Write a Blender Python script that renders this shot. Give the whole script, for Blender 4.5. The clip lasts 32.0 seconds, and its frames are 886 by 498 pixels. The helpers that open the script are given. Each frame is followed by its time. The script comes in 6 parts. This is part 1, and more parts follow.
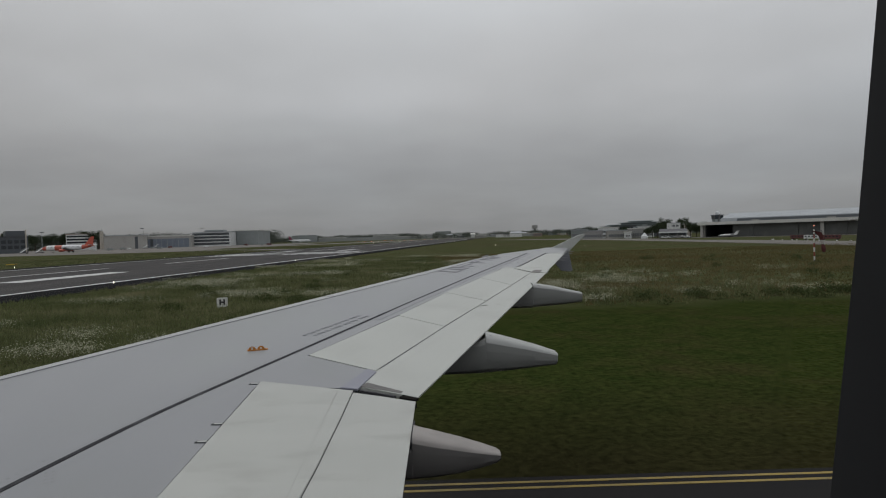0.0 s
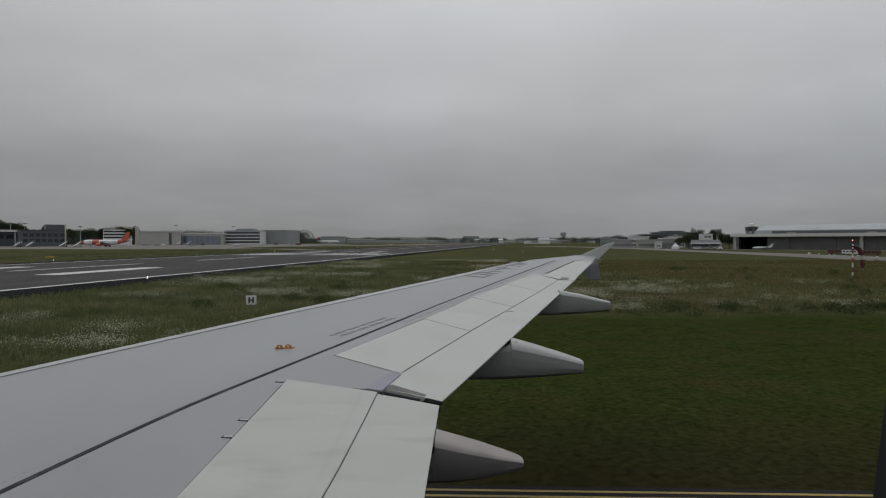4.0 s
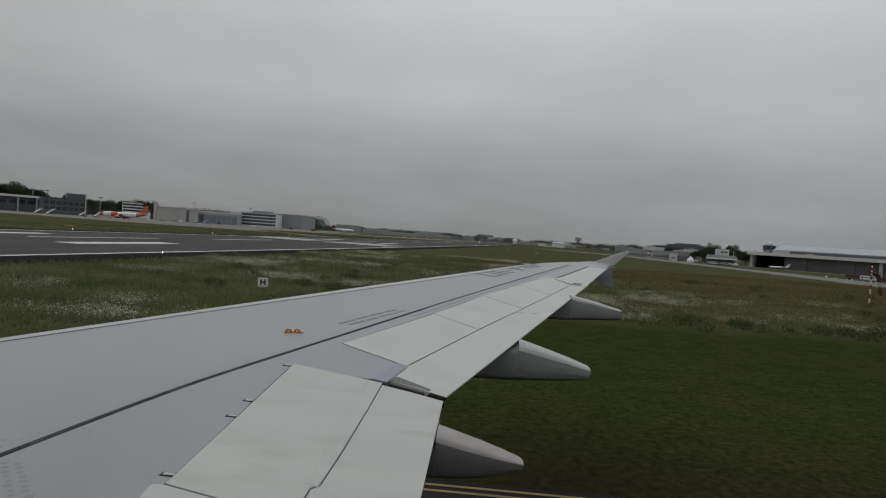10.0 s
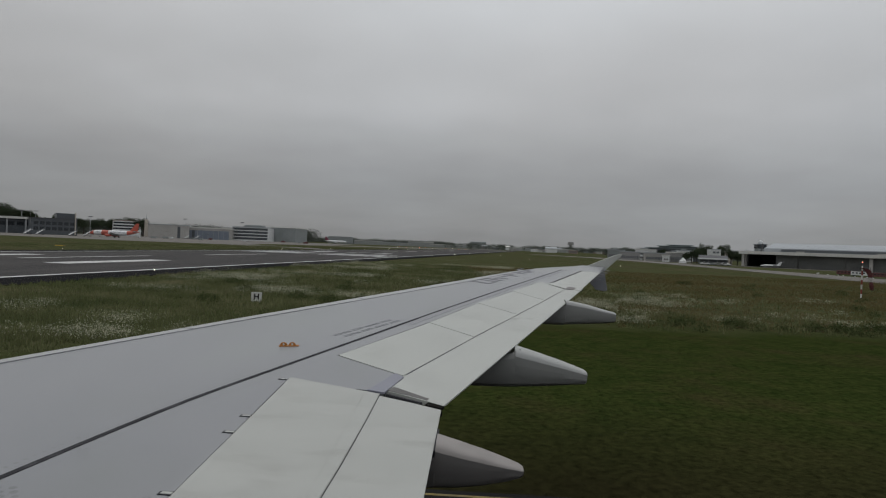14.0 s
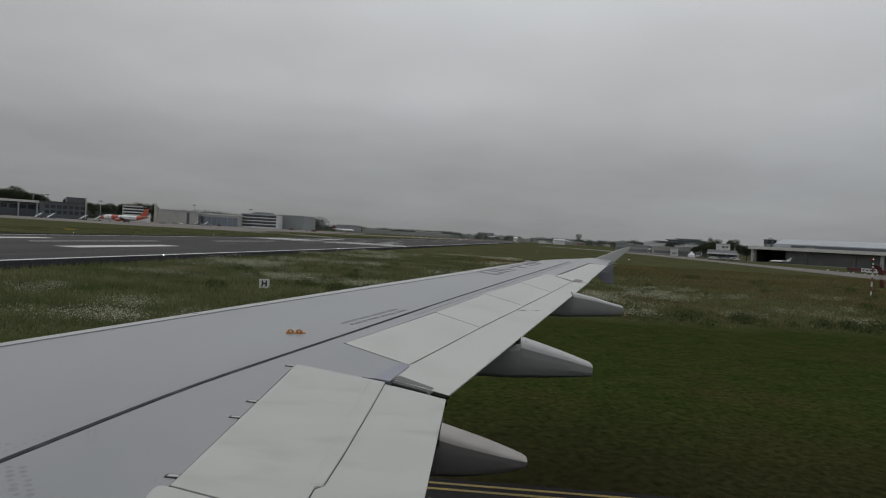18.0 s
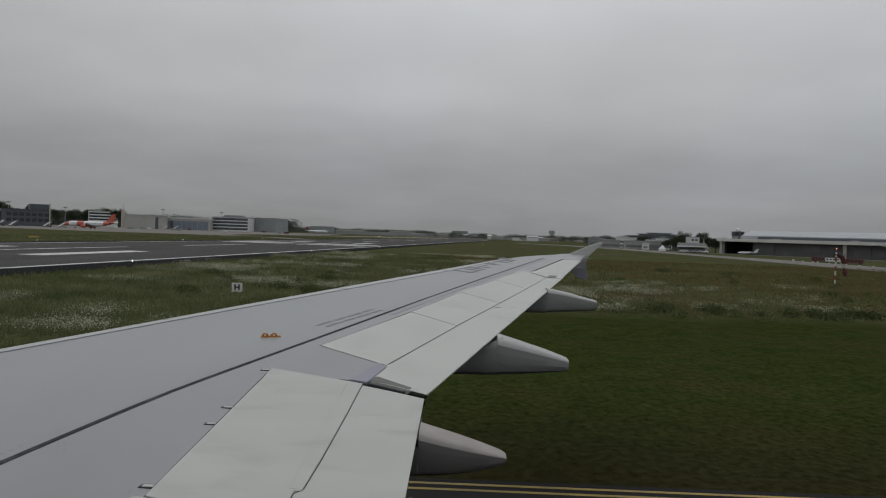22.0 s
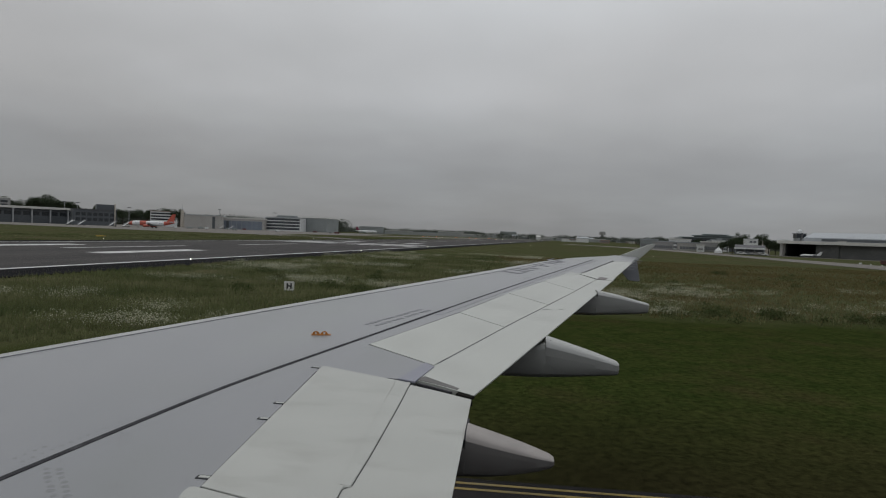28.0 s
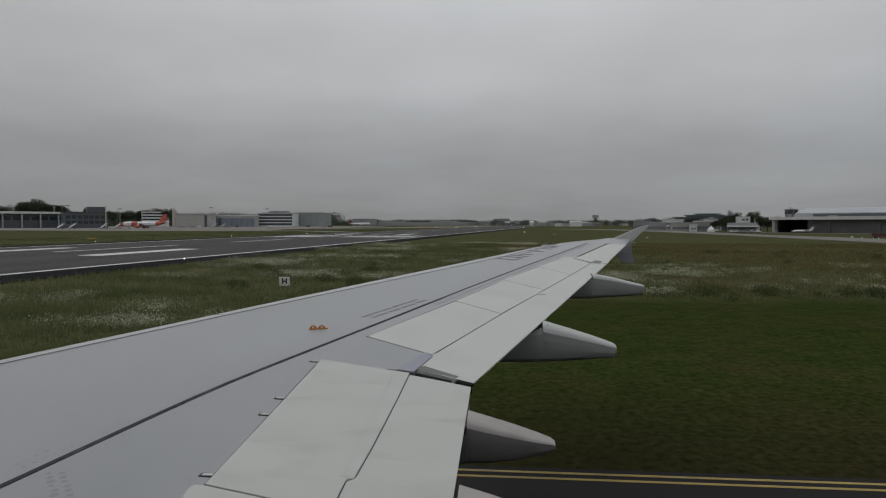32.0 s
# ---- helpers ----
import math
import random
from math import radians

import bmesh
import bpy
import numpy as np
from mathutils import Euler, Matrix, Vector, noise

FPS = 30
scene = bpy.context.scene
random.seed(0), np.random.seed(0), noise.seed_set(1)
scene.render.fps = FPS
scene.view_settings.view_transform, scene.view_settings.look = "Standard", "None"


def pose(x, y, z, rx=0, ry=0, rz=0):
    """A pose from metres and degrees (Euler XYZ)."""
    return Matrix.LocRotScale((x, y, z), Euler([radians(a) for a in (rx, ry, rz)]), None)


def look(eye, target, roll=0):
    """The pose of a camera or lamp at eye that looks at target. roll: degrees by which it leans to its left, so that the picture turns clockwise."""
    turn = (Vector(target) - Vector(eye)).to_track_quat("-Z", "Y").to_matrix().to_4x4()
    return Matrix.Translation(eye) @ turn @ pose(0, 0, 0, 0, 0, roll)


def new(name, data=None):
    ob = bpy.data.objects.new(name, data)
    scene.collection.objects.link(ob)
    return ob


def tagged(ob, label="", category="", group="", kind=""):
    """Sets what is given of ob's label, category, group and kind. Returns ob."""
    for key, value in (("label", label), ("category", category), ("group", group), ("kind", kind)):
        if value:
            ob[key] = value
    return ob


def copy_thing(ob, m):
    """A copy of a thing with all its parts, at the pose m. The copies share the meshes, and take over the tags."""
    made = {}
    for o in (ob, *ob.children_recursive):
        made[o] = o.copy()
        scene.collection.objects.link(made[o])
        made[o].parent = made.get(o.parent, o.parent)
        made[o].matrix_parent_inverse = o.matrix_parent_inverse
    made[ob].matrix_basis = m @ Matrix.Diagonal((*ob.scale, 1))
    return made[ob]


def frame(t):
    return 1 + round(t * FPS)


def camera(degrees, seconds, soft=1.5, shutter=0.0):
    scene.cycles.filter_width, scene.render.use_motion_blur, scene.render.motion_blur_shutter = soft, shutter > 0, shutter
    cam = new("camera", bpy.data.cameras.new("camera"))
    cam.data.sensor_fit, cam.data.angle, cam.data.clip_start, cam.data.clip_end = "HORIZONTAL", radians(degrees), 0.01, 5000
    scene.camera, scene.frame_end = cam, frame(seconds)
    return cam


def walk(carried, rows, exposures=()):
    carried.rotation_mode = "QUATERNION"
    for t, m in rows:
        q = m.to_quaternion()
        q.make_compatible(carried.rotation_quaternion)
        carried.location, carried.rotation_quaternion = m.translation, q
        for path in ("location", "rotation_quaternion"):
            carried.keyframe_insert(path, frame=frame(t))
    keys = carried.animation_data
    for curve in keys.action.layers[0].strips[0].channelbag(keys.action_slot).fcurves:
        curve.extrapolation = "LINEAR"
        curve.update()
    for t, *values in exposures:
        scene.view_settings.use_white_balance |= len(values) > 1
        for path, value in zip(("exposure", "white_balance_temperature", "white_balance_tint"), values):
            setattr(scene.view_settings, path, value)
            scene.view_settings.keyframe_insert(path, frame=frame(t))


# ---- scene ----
# ---------------------------------------------------------------- camera
# x points aft, y outboard over the starboard wing, z up; the eye is at a cabin window
ROWS = [
    (0, pose(0.019, 0.003, 4.401, 88.78, 1.70, -0.33)),
    (0.5, pose(0.020, 0.001, 4.400, 88.64, 2.46, -0.24)),
    (1, pose(0.018, 0.001, 4.401, 88.55, 1.17, 1.02)),
    (1.5, pose(0.019, 0.000, 4.399, 88.71, -1.78, 3.44)),
    (2, pose(0.0130, -0.002, 4.400, 88.75, -2.04, 3.40)),
    (2.5, pose(0.0120, 0.001, 4.400, 88.75, -1.65, 3.35)),
    (3, pose(0.0120, -0.002, 4.399, 88.91, -1.59, 3.43)),
    (3.5, pose(0.0130, -0.002, 4.400, 89.19, -0.59, 2.75)),
    (5.5, pose(0.0155, -0.000, 4.401, 89.26, 0.69, 1.90)),
    (6, pose(0.0155, 0.001, 4.401, 89.18, 0.75, 1.85)),
    (6.5, pose(0.0155, 0.000, 4.401, 89.18, 1.00, 1.81)),
    (7, pose(0.0155, 0.001, 4.400, 89.03, 1.11, 1.62)),
    (7.5, pose(0.0155, 0.000, 4.399, 89.01, 0.98, 1.58)),
    (8, pose(0.0155, -0.001, 4.400, 89.00, 0.48, 1.60)),
    (8.5, pose(0.0150, 0.001, 4.400, 88.95, 0.31, 1.62)),
    (9, pose(0.0105, -0.001, 4.399, 88.82, -0.04, 1.51)),
    (9.5, pose(0.0050, 0.000, 4.400, 88.55, -2.04, 2.63)),
    (10, pose(0.0020, 0.002, 4.400, 88.81, -3.97, 3.59)),
    (10.5, pose(0.002, 0.000, 4.399, 88.89, -4.10, 3.89)),
    (11, pose(-0.001, 0.003, 4.401, 88.92, -3.33, 3.83)),
    (11.5, pose(0.000, 0.003, 4.401, 89.55, -3.10, 3.43)),
    (12, pose(0.001, -0.001, 4.400, 89.60, -2.61, 3.67)),
    (12.5, pose(0.001, -0.000, 4.400, 89.58, -2.87, 3.33)),
    (13, pose(0.000, 0.000, 4.400, 89.89, -2.60, 3.10)),
    (13.5, pose(0.001, -0.000, 4.398, 89.79, -2.29, 3.02)),
    (15.5, pose(0.001, -0.001, 4.401, 89.42, -2.20, 2.60)),
    (16, pose(0.000, 0.001, 4.400, 89.42, -1.65, 2.89)),
    (16.5, pose(0.001, 0.000, 4.401, 89.34, -1.57, 3.30)),
    (17, pose(0.002, 0.001, 4.399, 89.49, -2.53, 3.13)),
    (17.5, pose(0.001, -0.001, 4.399, 89.04, -2.91, 3.12)),
    (18, pose(0.002, -0.000, 4.399, 88.68, -3.17, 3.64)),
    (18.5, pose(0.001, 0.000, 4.399, 88.70, -2.94, 3.86)),
    (19, pose(0.000, -0.001, 4.399, 89.31, -3.66, 3.29)),
    (19.5, pose(0.000, -0.002, 4.400, 88.78, -3.62, 1.95)),
    (20, pose(-0.002, 0.000, 4.400, 88.50, -2.38, 1.62)),
    (20.5, pose(-0.003, 0.001, 4.401, 88.39, -2.21, 1.53)),
    (21, pose(-0.001, 0.000, 4.400, 88.80, -2.31, 1.63)),
    (21.5, pose(-0.001, -0.000, 4.401, 88.74, -2.07, 1.56)),
    (22, pose(0.000, 0.003, 4.399, 88.69, -1.91, 1.21)),
    (22.5, pose(-0.000, -0.000, 4.400, 88.59, -2.01, 1.46)),
    (23, pose(0.000, -0.001, 4.400, 89.08, -1.95, 1.31)),
    (23.5, pose(-0.000, 0.001, 4.401, 88.25, -0.92, 1.19)),
    (24, pose(0.000, 0.000, 4.400, 88.28, -1.63, 1.61)),
    (24.5, pose(0.000, -0.000, 4.400, 88.00, -2.98, 3.29)),
    (26.5, pose(-0.000, -0.000, 4.400, 88.01, -1.69, 2.95)),
    (27, pose(0.000, -0.001, 4.400, 85.88, 3.83, 4.01)),
    (27.5, pose(0.001, -0.000, 4.400, 87.70, 1.19, 5.75)),
    (28, pose(-0.000, -0.001, 4.401, 88.58, -2.15, 5.74)),
    (28.5, pose(0.001, -0.001, 4.401, 88.84, -0.74, 5.19)),
    (29, pose(0.001, -0.001, 4.401, 89.05, -1.71, 5.24)),
    (29.5, pose(0.001, -0.001, 4.400, 88.07, -2.00, 4.91)),
    (30, pose(0.000, -0.001, 4.402, 88.49, -1.71, 4.81)),
    (30.5, pose(0.002, -0.002, 4.400, 87.81, -2.55, 4.78)),
    (31, pose(-0.000, -0.001, 4.399, 88.61, -1.81, 4.99)),
    (31.5, pose(0.000, -0.001, 4.399, 87.16, -0.92, 5.75)),
    (32, pose(0.000, -0.000, 4.400, 87.59, 0.04, 5.12)),
]
cam = camera(72.0, 32.0, soft=1.1)
walk(cam, ROWS)

# ---------------------------------------------------------------- sky and light
world = bpy.data.worlds.new("overcast_sky")
scene.world = world
world.use_nodes = True
wn, wl = world.node_tree.nodes, world.node_tree.links
wn.clear()
w_out = wn.new("ShaderNodeOutputWorld")
w_bg = wn.new("ShaderNodeBackground")
w_sky = wn.new("ShaderNodeTexSky")
w_sky.sky_type, w_sky.sun_disc = "NISHITA", False
w_sky.sun_elevation, w_sky.sun_rotation = radians(48), radians(200)
w_tc = wn.new("ShaderNodeTexCoord")
w_sep = wn.new("ShaderNodeSeparateXYZ")
wl.new(w_tc.outputs["Generated"], w_sep.inputs[0])
# cloud layers seen flat overhead: the direction divided by its height
w_h = wn.new("ShaderNodeMath"); w_h.operation = "ADD"; w_h.inputs[1].default_value = 0.16
w_habs = wn.new("ShaderNodeMath"); w_habs.operation = "ABSOLUTE"
wl.new(w_sep.outputs[2], w_habs.inputs[0]); wl.new(w_habs.outputs[0], w_h.inputs[0])
w_dx = wn.new("ShaderNodeMath"); w_dx.operation = "DIVIDE"
w_dy = wn.new("ShaderNodeMath"); w_dy.operation = "DIVIDE"
wl.new(w_sep.outputs[0], w_dx.inputs[0]); wl.new(w_h.outputs[0], w_dx.inputs[1])
wl.new(w_sep.outputs[1], w_dy.inputs[0]); wl.new(w_h.outputs[0], w_dy.inputs[1])
w_comb = wn.new("ShaderNodeCombineXYZ")
wl.new(w_dx.outputs[0], w_comb.inputs[0]); wl.new(w_dy.outputs[0], w_comb.inputs[1])
w_n1 = wn.new("ShaderNodeTexNoise"); w_n1.inputs["Scale"].default_value = 0.75; w_n1.inputs["Detail"].default_value = 7; w_n1.inputs["Roughness"].default_value = 0.52
w_n2 = wn.new("ShaderNodeTexNoise"); w_n2.inputs["Scale"].default_value = 2.6; w_n2.inputs["Detail"].default_value = 5
wl.new(w_comb.outputs[0], w_n1.inputs["Vector"]); wl.new(w_comb.outputs[0], w_n2.inputs["Vector"])
w_mixn = wn.new("ShaderNodeMix"); w_mixn.data_type = "FLOAT"; w_mixn.inputs[0].default_value = 0.3
wl.new(w_n1.outputs["Fac"], w_mixn.inputs[2]); wl.new(w_n2.outputs["Fac"], w_mixn.inputs[3])
w_rampc = wn.new("ShaderNodeMapRange"); w_rampc.inputs[1].default_value = 0.32; w_rampc.inputs[2].default_value = 0.68
w_rampc.inputs[3].default_value = 0.90; w_rampc.inputs[4].default_value = 1.07
wl.new(w_mixn.outputs[0], w_rampc.inputs[0])
# the overcast is brightest overhead and greyest towards the horizon
w_ramp = wn.new("ShaderNodeValToRGB")
w_ramp.color_ramp.interpolation = "EASE"
els = w_ramp.color_ramp.elements
els[0].position, els[0].color = 0.0, (0.265, 0.266, 0.272, 1)
els[1].position, els[1].color = 1.0, (0.742, 0.755, 0.775, 1)
for at, c in ((0.08, (0.316, 0.316, 0.322, 1)), (0.24, (0.520, 0.519, 0.526, 1)), (0.42, (0.656, 0.664, 0.679, 1))):
    e = els.new(at); e.color = c
wl.new(w_habs.outputs[0], w_ramp.inputs[0])
w_mul = wn.new("ShaderNodeMix"); w_mul.data_type = "RGBA"; w_mul.blend_type = "MULTIPLY"; w_mul.inputs[0].default_value = 1.0
w_az = wn.new("ShaderNodeMapRange"); w_az.interpolation_type = "SMOOTHSTEP"; w_az.inputs[1].default_value = -0.75; w_az.inputs[2].default_value = 0.55
wl.new(w_sep.outputs[0], w_az.inputs[0])
w_tint = wn.new("ShaderNodeMix"); w_tint.data_type = "RGBA"
w_tint.inputs[6].default_value, w_tint.inputs[7].default_value = (0.915, 0.911, 0.907, 1), (1.0, 1.010, 1.020, 1)
wl.new(w_az.outputs[0], w_tint.inputs[0])
w_base = wn.new("ShaderNodeMix"); w_base.data_type = "RGBA"; w_base.blend_type = "MULTIPLY"; w_base.inputs[0].default_value = 1.0
wl.new(w_ramp.outputs[0], w_base.inputs[6]); wl.new(w_tint.outputs[2], w_base.inputs[7])
wl.new(w_base.outputs[2], w_mul.inputs[6])
# broad cloud masses, slightly warm where thick and cool where thin
w_map = wn.new("ShaderNodeMapping"); w_map.inputs["Rotation"].default_value = (0, 0, radians(28)); w_map.inputs["Scale"].default_value = (1.0, 0.55, 1); w_map.inputs["Location"].default_value = (1.9, 0.7, 0)
wl.new(w_comb.outputs[0], w_map.inputs["Vector"])
w_n3 = wn.new("ShaderNodeTexNoise"); w_n3.inputs["Scale"].default_value = 0.62; w_n3.inputs["Detail"].default_value = 4; w_n3.inputs["Roughness"].default_value = 0.45
wl.new(w_map.outputs[0], w_n3.inputs["Vector"])
w_big = wn.new("ShaderNodeValToRGB"); w_big.color_ramp.interpolation = "EASE"
w_big.color_ramp.elements[0].position, w_big.color_ramp.elements[0].color = 0.34, (0.955, 0.948, 0.940, 1)
w_big.color_ramp.elements[1].position, w_big.color_ramp.elements[1].color = 0.66, (1.025, 1.034, 1.040, 1)
wl.new(w_n3.outputs["Fac"], w_big.inputs[0])
w_both = wn.new("ShaderNodeMix"); w_both.data_type = "RGBA"; w_both.blend_type = "MULTIPLY"; w_both.inputs[0].default_value = 1.0
wl.new(w_big.outputs[0], w_both.inputs[6]); wl.new(w_rampc.outputs[0], w_both.inputs[7])
wl.new(w_both.outputs[2], w_mul.inputs[7])
w_skys = wn.new("ShaderNodeMix"); w_skys.data_type = "RGBA"; w_skys.blend_type = "MULTIPLY"; w_skys.inputs[0].default_value = 1.0
w_skys.inputs[7].default_value = (0.08, 0.08, 0.08, 1)
wl.new(w_sky.outputs[0], w_skys.inputs[6])
w_fin = wn.new("ShaderNodeMix"); w_fin.data_type = "RGBA"; w_fin.inputs[0].default_value = 0.96
wl.new(w_skys.outputs[2], w_fin.inputs[6]); wl.new(w_mul.outputs[2], w_fin.inputs[7])
wl.new(w_fin.outputs[2], w_bg.inputs["Color"])
w_bg.inputs["Strength"].default_value = 1.03
wl.new(w_bg.outputs[0], w_out.inputs["Surface"])

sun_data = bpy.data.lights.new("sun", "SUN")
sun_data.energy, sun_data.angle, sun_data.color = 0.5, radians(40), (1.0, 0.97, 0.93)
sun = new("sun", sun_data)
sun.matrix_world = look((0, 0, 60), (14, -22, 0))

# ---------------------------------------------------------------- materials


def material(name, stops, scale=1.0, rough=0.6, metal=0.0, bump=0.0, bump_scale=None, detail=6, stretch=(1, 1, 1),
             spots=None, emit=0.0, island=0.0, spec=0.5, thin=0.0):
    """Noise-driven colour between the stops, a second finer noise for relief, and optional stains."""
    m = bpy.data.materials.new(name)
    m.use_nodes = True
    n, l = m.node_tree.nodes, m.node_tree.links
    b = n["Principled BSDF"]
    b.inputs["Roughness"].default_value = rough
    b.inputs["Metallic"].default_value = metal
    b.inputs["Specular IOR Level"].default_value = spec
    tc = n.new("ShaderNodeNewGeometry")
    mp = n.new("ShaderNodeMapping")
    mp.inputs["Scale"].default_value = stretch
    l.new(tc.outputs["Position"], mp.inputs["Vector"])
    no = n.new("ShaderNodeTexNoise")
    no.inputs["Scale"].default_value, no.inputs["Detail"].default_value = scale, detail
    no.inputs["Roughness"].default_value = 0.62
    l.new(mp.outputs[0], no.inputs["Vector"])
    ra = n.new("ShaderNodeValToRGB")
    el = ra.color_ramp.elements
    el[0].position, el[1].position = 0.3, 0.7
    el[0].color, el[1].color = (*stops[0], 1), (*stops[-1], 1)
    for i, c in enumerate(stops[1:-1]):
        el.new(0.3 + 0.4 * (i + 1) / (len(stops) - 1)).color = (*c, 1)
    l.new(no.outputs["Fac"], ra.inputs[0])
    colour = ra.outputs[0]
    if spots:
        tone, spot_scale, amount = spots
        n2 = n.new("ShaderNodeTexNoise")
        n2.inputs["Scale"].default_value, n2.inputs["Detail"].default_value = spot_scale, 5
        l.new(mp.outputs[0], n2.inputs["Vector"])
        mr = n.new("ShaderNodeMapRange")
        mr.inputs[1].default_value, mr.inputs[2].default_value = 0.5, 0.72
        mr.inputs[4].default_value = amount
        l.new(n2.outputs["Fac"], mr.inputs[0])
        mx = n.new("ShaderNodeMix")
        mx.data_type = "RGBA"
        mx.inputs[7].default_value = (*tone, 1)
        l.new(mr.outputs[0], mx.inputs[0]); l.new(colour, mx.inputs[6])
        colour = mx.outputs[2]
    if island:
        hs = n.new("ShaderNodeHueSaturation")
        mr = n.new("ShaderNodeMapRange")
        mr.inputs[3].default_value, mr.inputs[4].default_value = 1 - island, 1 + island
        l.new(tc.outputs["Random Per Island"], mr.inputs[0])
        l.new(mr.outputs[0], hs.inputs["Value"]); l.new(colour, hs.inputs["Color"])
        colour = hs.outputs[0]
    l.new(colour, b.inputs["Base Color"])
    if bump:
        nb = n.new("ShaderNodeTexNoise")
        nb.inputs["Scale"].default_value, nb.inputs["Detail"].default_value = bump_scale or scale * 8, 6
        l.new(mp.outputs[0], nb.inputs["Vector"])
        bu = n.new("ShaderNodeBump")
        bu.inputs["Strength"].default_value, bu.inputs["Distance"].default_value = 0.6, bump
        l.new(nb.outputs["Fac"], bu.inputs["Height"])
        l.new(bu.outputs[0], b.inputs["Normal"])
    if thin:                                               # light passes through a leaf or blade
        tl, ms = n.new("ShaderNodeBsdfTranslucent"), n.new("ShaderNodeMixShader")
        ms.inputs[0].default_value = thin
        l.new(colour, tl.inputs["Color"])
        l.new(b.outputs[0], ms.inputs[1]); l.new(tl.outputs[0], ms.inputs[2])
        l.new(ms.outputs[0], n["Material Output"].inputs["Surface"])
    if emit:
        b.inputs["Emission Color"].default_value = (*stops[-1], 1)
        b.inputs["Emission Strength"].default_value = emit
    return m


def shades(c, d=0.12):
    return [tuple(v * (1 - d) for v in c), c, tuple(min(1, v * (1 + d)) for v in c)]


M = {}
M["skin"] = material("grey_wing_paint", [(0.224, 0.231, 0.244), (0.247, 0.251, 0.265), (0.257, 0.267, 0.269)], 0.7, 0.30, bump=0.0005, bump_scale=3, spots=((0.216, 0.226, 0.224), 1.2, 0.6), stretch=(1, 0.45, 1), spec=0.42)
M["panel"] = material("pale_panel_paint", shades((0.425, 0.434, 0.408), 0.04), 1.4, 0.45, bump=0.0006, bump_scale=4, spots=((0.355, 0.358, 0.338), 1.8, 0.5), stretch=(1, 1, 1))
M["panel_worn"] = material("worn_pale_paint", shades((0.398, 0.404, 0.382), 0.05), 1.6, 0.5, bump=0.0006, bump_scale=6, spots=((0.285, 0.279, 0.260), 2.6, 0.5), stretch=(0.8, 2.0, 1))
M["slat"] = material("bare_leading_edge_metal", shades((0.375, 0.38, 0.38), 0.08), 3.0, 0.40, metal=0.2, stretch=(1, 0.2, 1))
M["seal"] = material("black_seal", shades((0.034, 0.034, 0.038), 0.3), 8, 0.8, spec=0.15, spots=((0.12, 0.12, 0.125), 5, 0.5))
M["pocket"] = material("dark_pocket_edge", shades((0.045, 0.045, 0.05), 0.2), 10, 0.7, spec=0.2)
M["slot"] = material("dark_slot_metal", shades((0.10, 0.10, 0.10), 0.3), 12, 0.6, spots=((0.3, 0.28, 0.24), 9, 0.5))
# fairing sides coloured darker and tops lighter, adding to the sky's shading
M["fairing"] = material("fairing_shaded_grey_paint", shades((0.235, 0.238, 0.228), 0.08), 1.6, 0.6, spots=((0.168, 0.170, 0.163), 3.2, 0.6), stretch=(0.5, 2, 2), bump=0.0008)
M["fairing_lit"] = material("sky_lit_fairing_top", shades((0.375, 0.380, 0.370), 0.06), 2.0, 0.5, spots=((0.30, 0.296, 0.288), 4, 0.5))
M["dirt_line"] = material("faint_dirt_line", shades((0.31, 0.31, 0.295), 0.1), 6, 0.6)
# inboard fairings: brown dirt, with side shade and top light in the tones too
M["fairing_dirty_shaded"] = material("dirty_shaded_fairing_paint", shades((0.138, 0.131, 0.126), 0.14), 1.8, 0.65, spots=((0.085, 0.082, 0.078), 3.4, 0.6), stretch=(0.5, 2, 2), bump=0.0008)
M["fairing_dirty_lit_top"] = material("brown_weathered_lit_fairing_top", shades((0.300, 0.276, 0.262), 0.08), 2.4, 0.55, spots=((0.215, 0.198, 0.188), 4, 0.6))
M["plate"] = material("blue_grey_plate", shades((0.225, 0.23, 0.275), 0.05), 3, 0.4)
M["orange"] = material("orange_bracket_paint", shades((0.40, 0.155, 0.02), 0.2), 20, 0.45)
M["band"] = material("pale_band_paint", shades((0.252, 0.256, 0.272), 0.05), 2, 0.45)
M["drain_concrete"] = material("dirty_drain_concrete", shades((0.13, 0.115, 0.09), 0.3), 4, 0.9, spots=((0.05, 0.05, 0.03), 3, 0.7))
# dark drain grids; the same black paints the shade in the flap slot
M["drain_and_gap_black"] = material("dark_drain_grid_and_gap_shade", shades((0.022, 0.021, 0.019), 0.3), 6, 0.95, spec=0.0)
# lower fence blade only: its weaker light is put into a darker tone
M["fence_shaded"] = material("blue_grey_shaded_fence", shades((0.20, 0.205, 0.235), 0.06), 3, 0.45)
M["letter"] = material("dark_painted_letter", shades((0.115, 0.115, 0.13), 0.15), 20, 0.5)
M["mark"] = material("faded_dark_marking", shades((0.15, 0.155, 0.168), 0.15), 20, 0.5)
M["rivet"] = material("rivet_smudge", shades((0.196, 0.200, 0.208), 0.08), 20, 0.5)
M["rust"] = material("brown_stain_patch", shades((0.150, 0.138, 0.132), 0.2), 10, 0.6)
M["cabin"] = material("cabin_sidewall_plastic", shades((0.22, 0.21, 0.19), 0.08), 60, 0.6, bump=0.0004, bump_scale=400)
M["rubber"] = material("black_window_rubber", shades((0.008, 0.009, 0.011)), 60, 0.8)
M["grass"] = material("airfield_grass", [(0.042, 0.052, 0.022), (0.064, 0.070, 0.033), (0.088, 0.082, 0.046)], 0.16, 0.9, bump=0.02, bump_scale=5, spots=((0.080, 0.064, 0.042), 0.03, 0.7), spec=0.0, detail=10, stretch=(0.5, 1, 1))
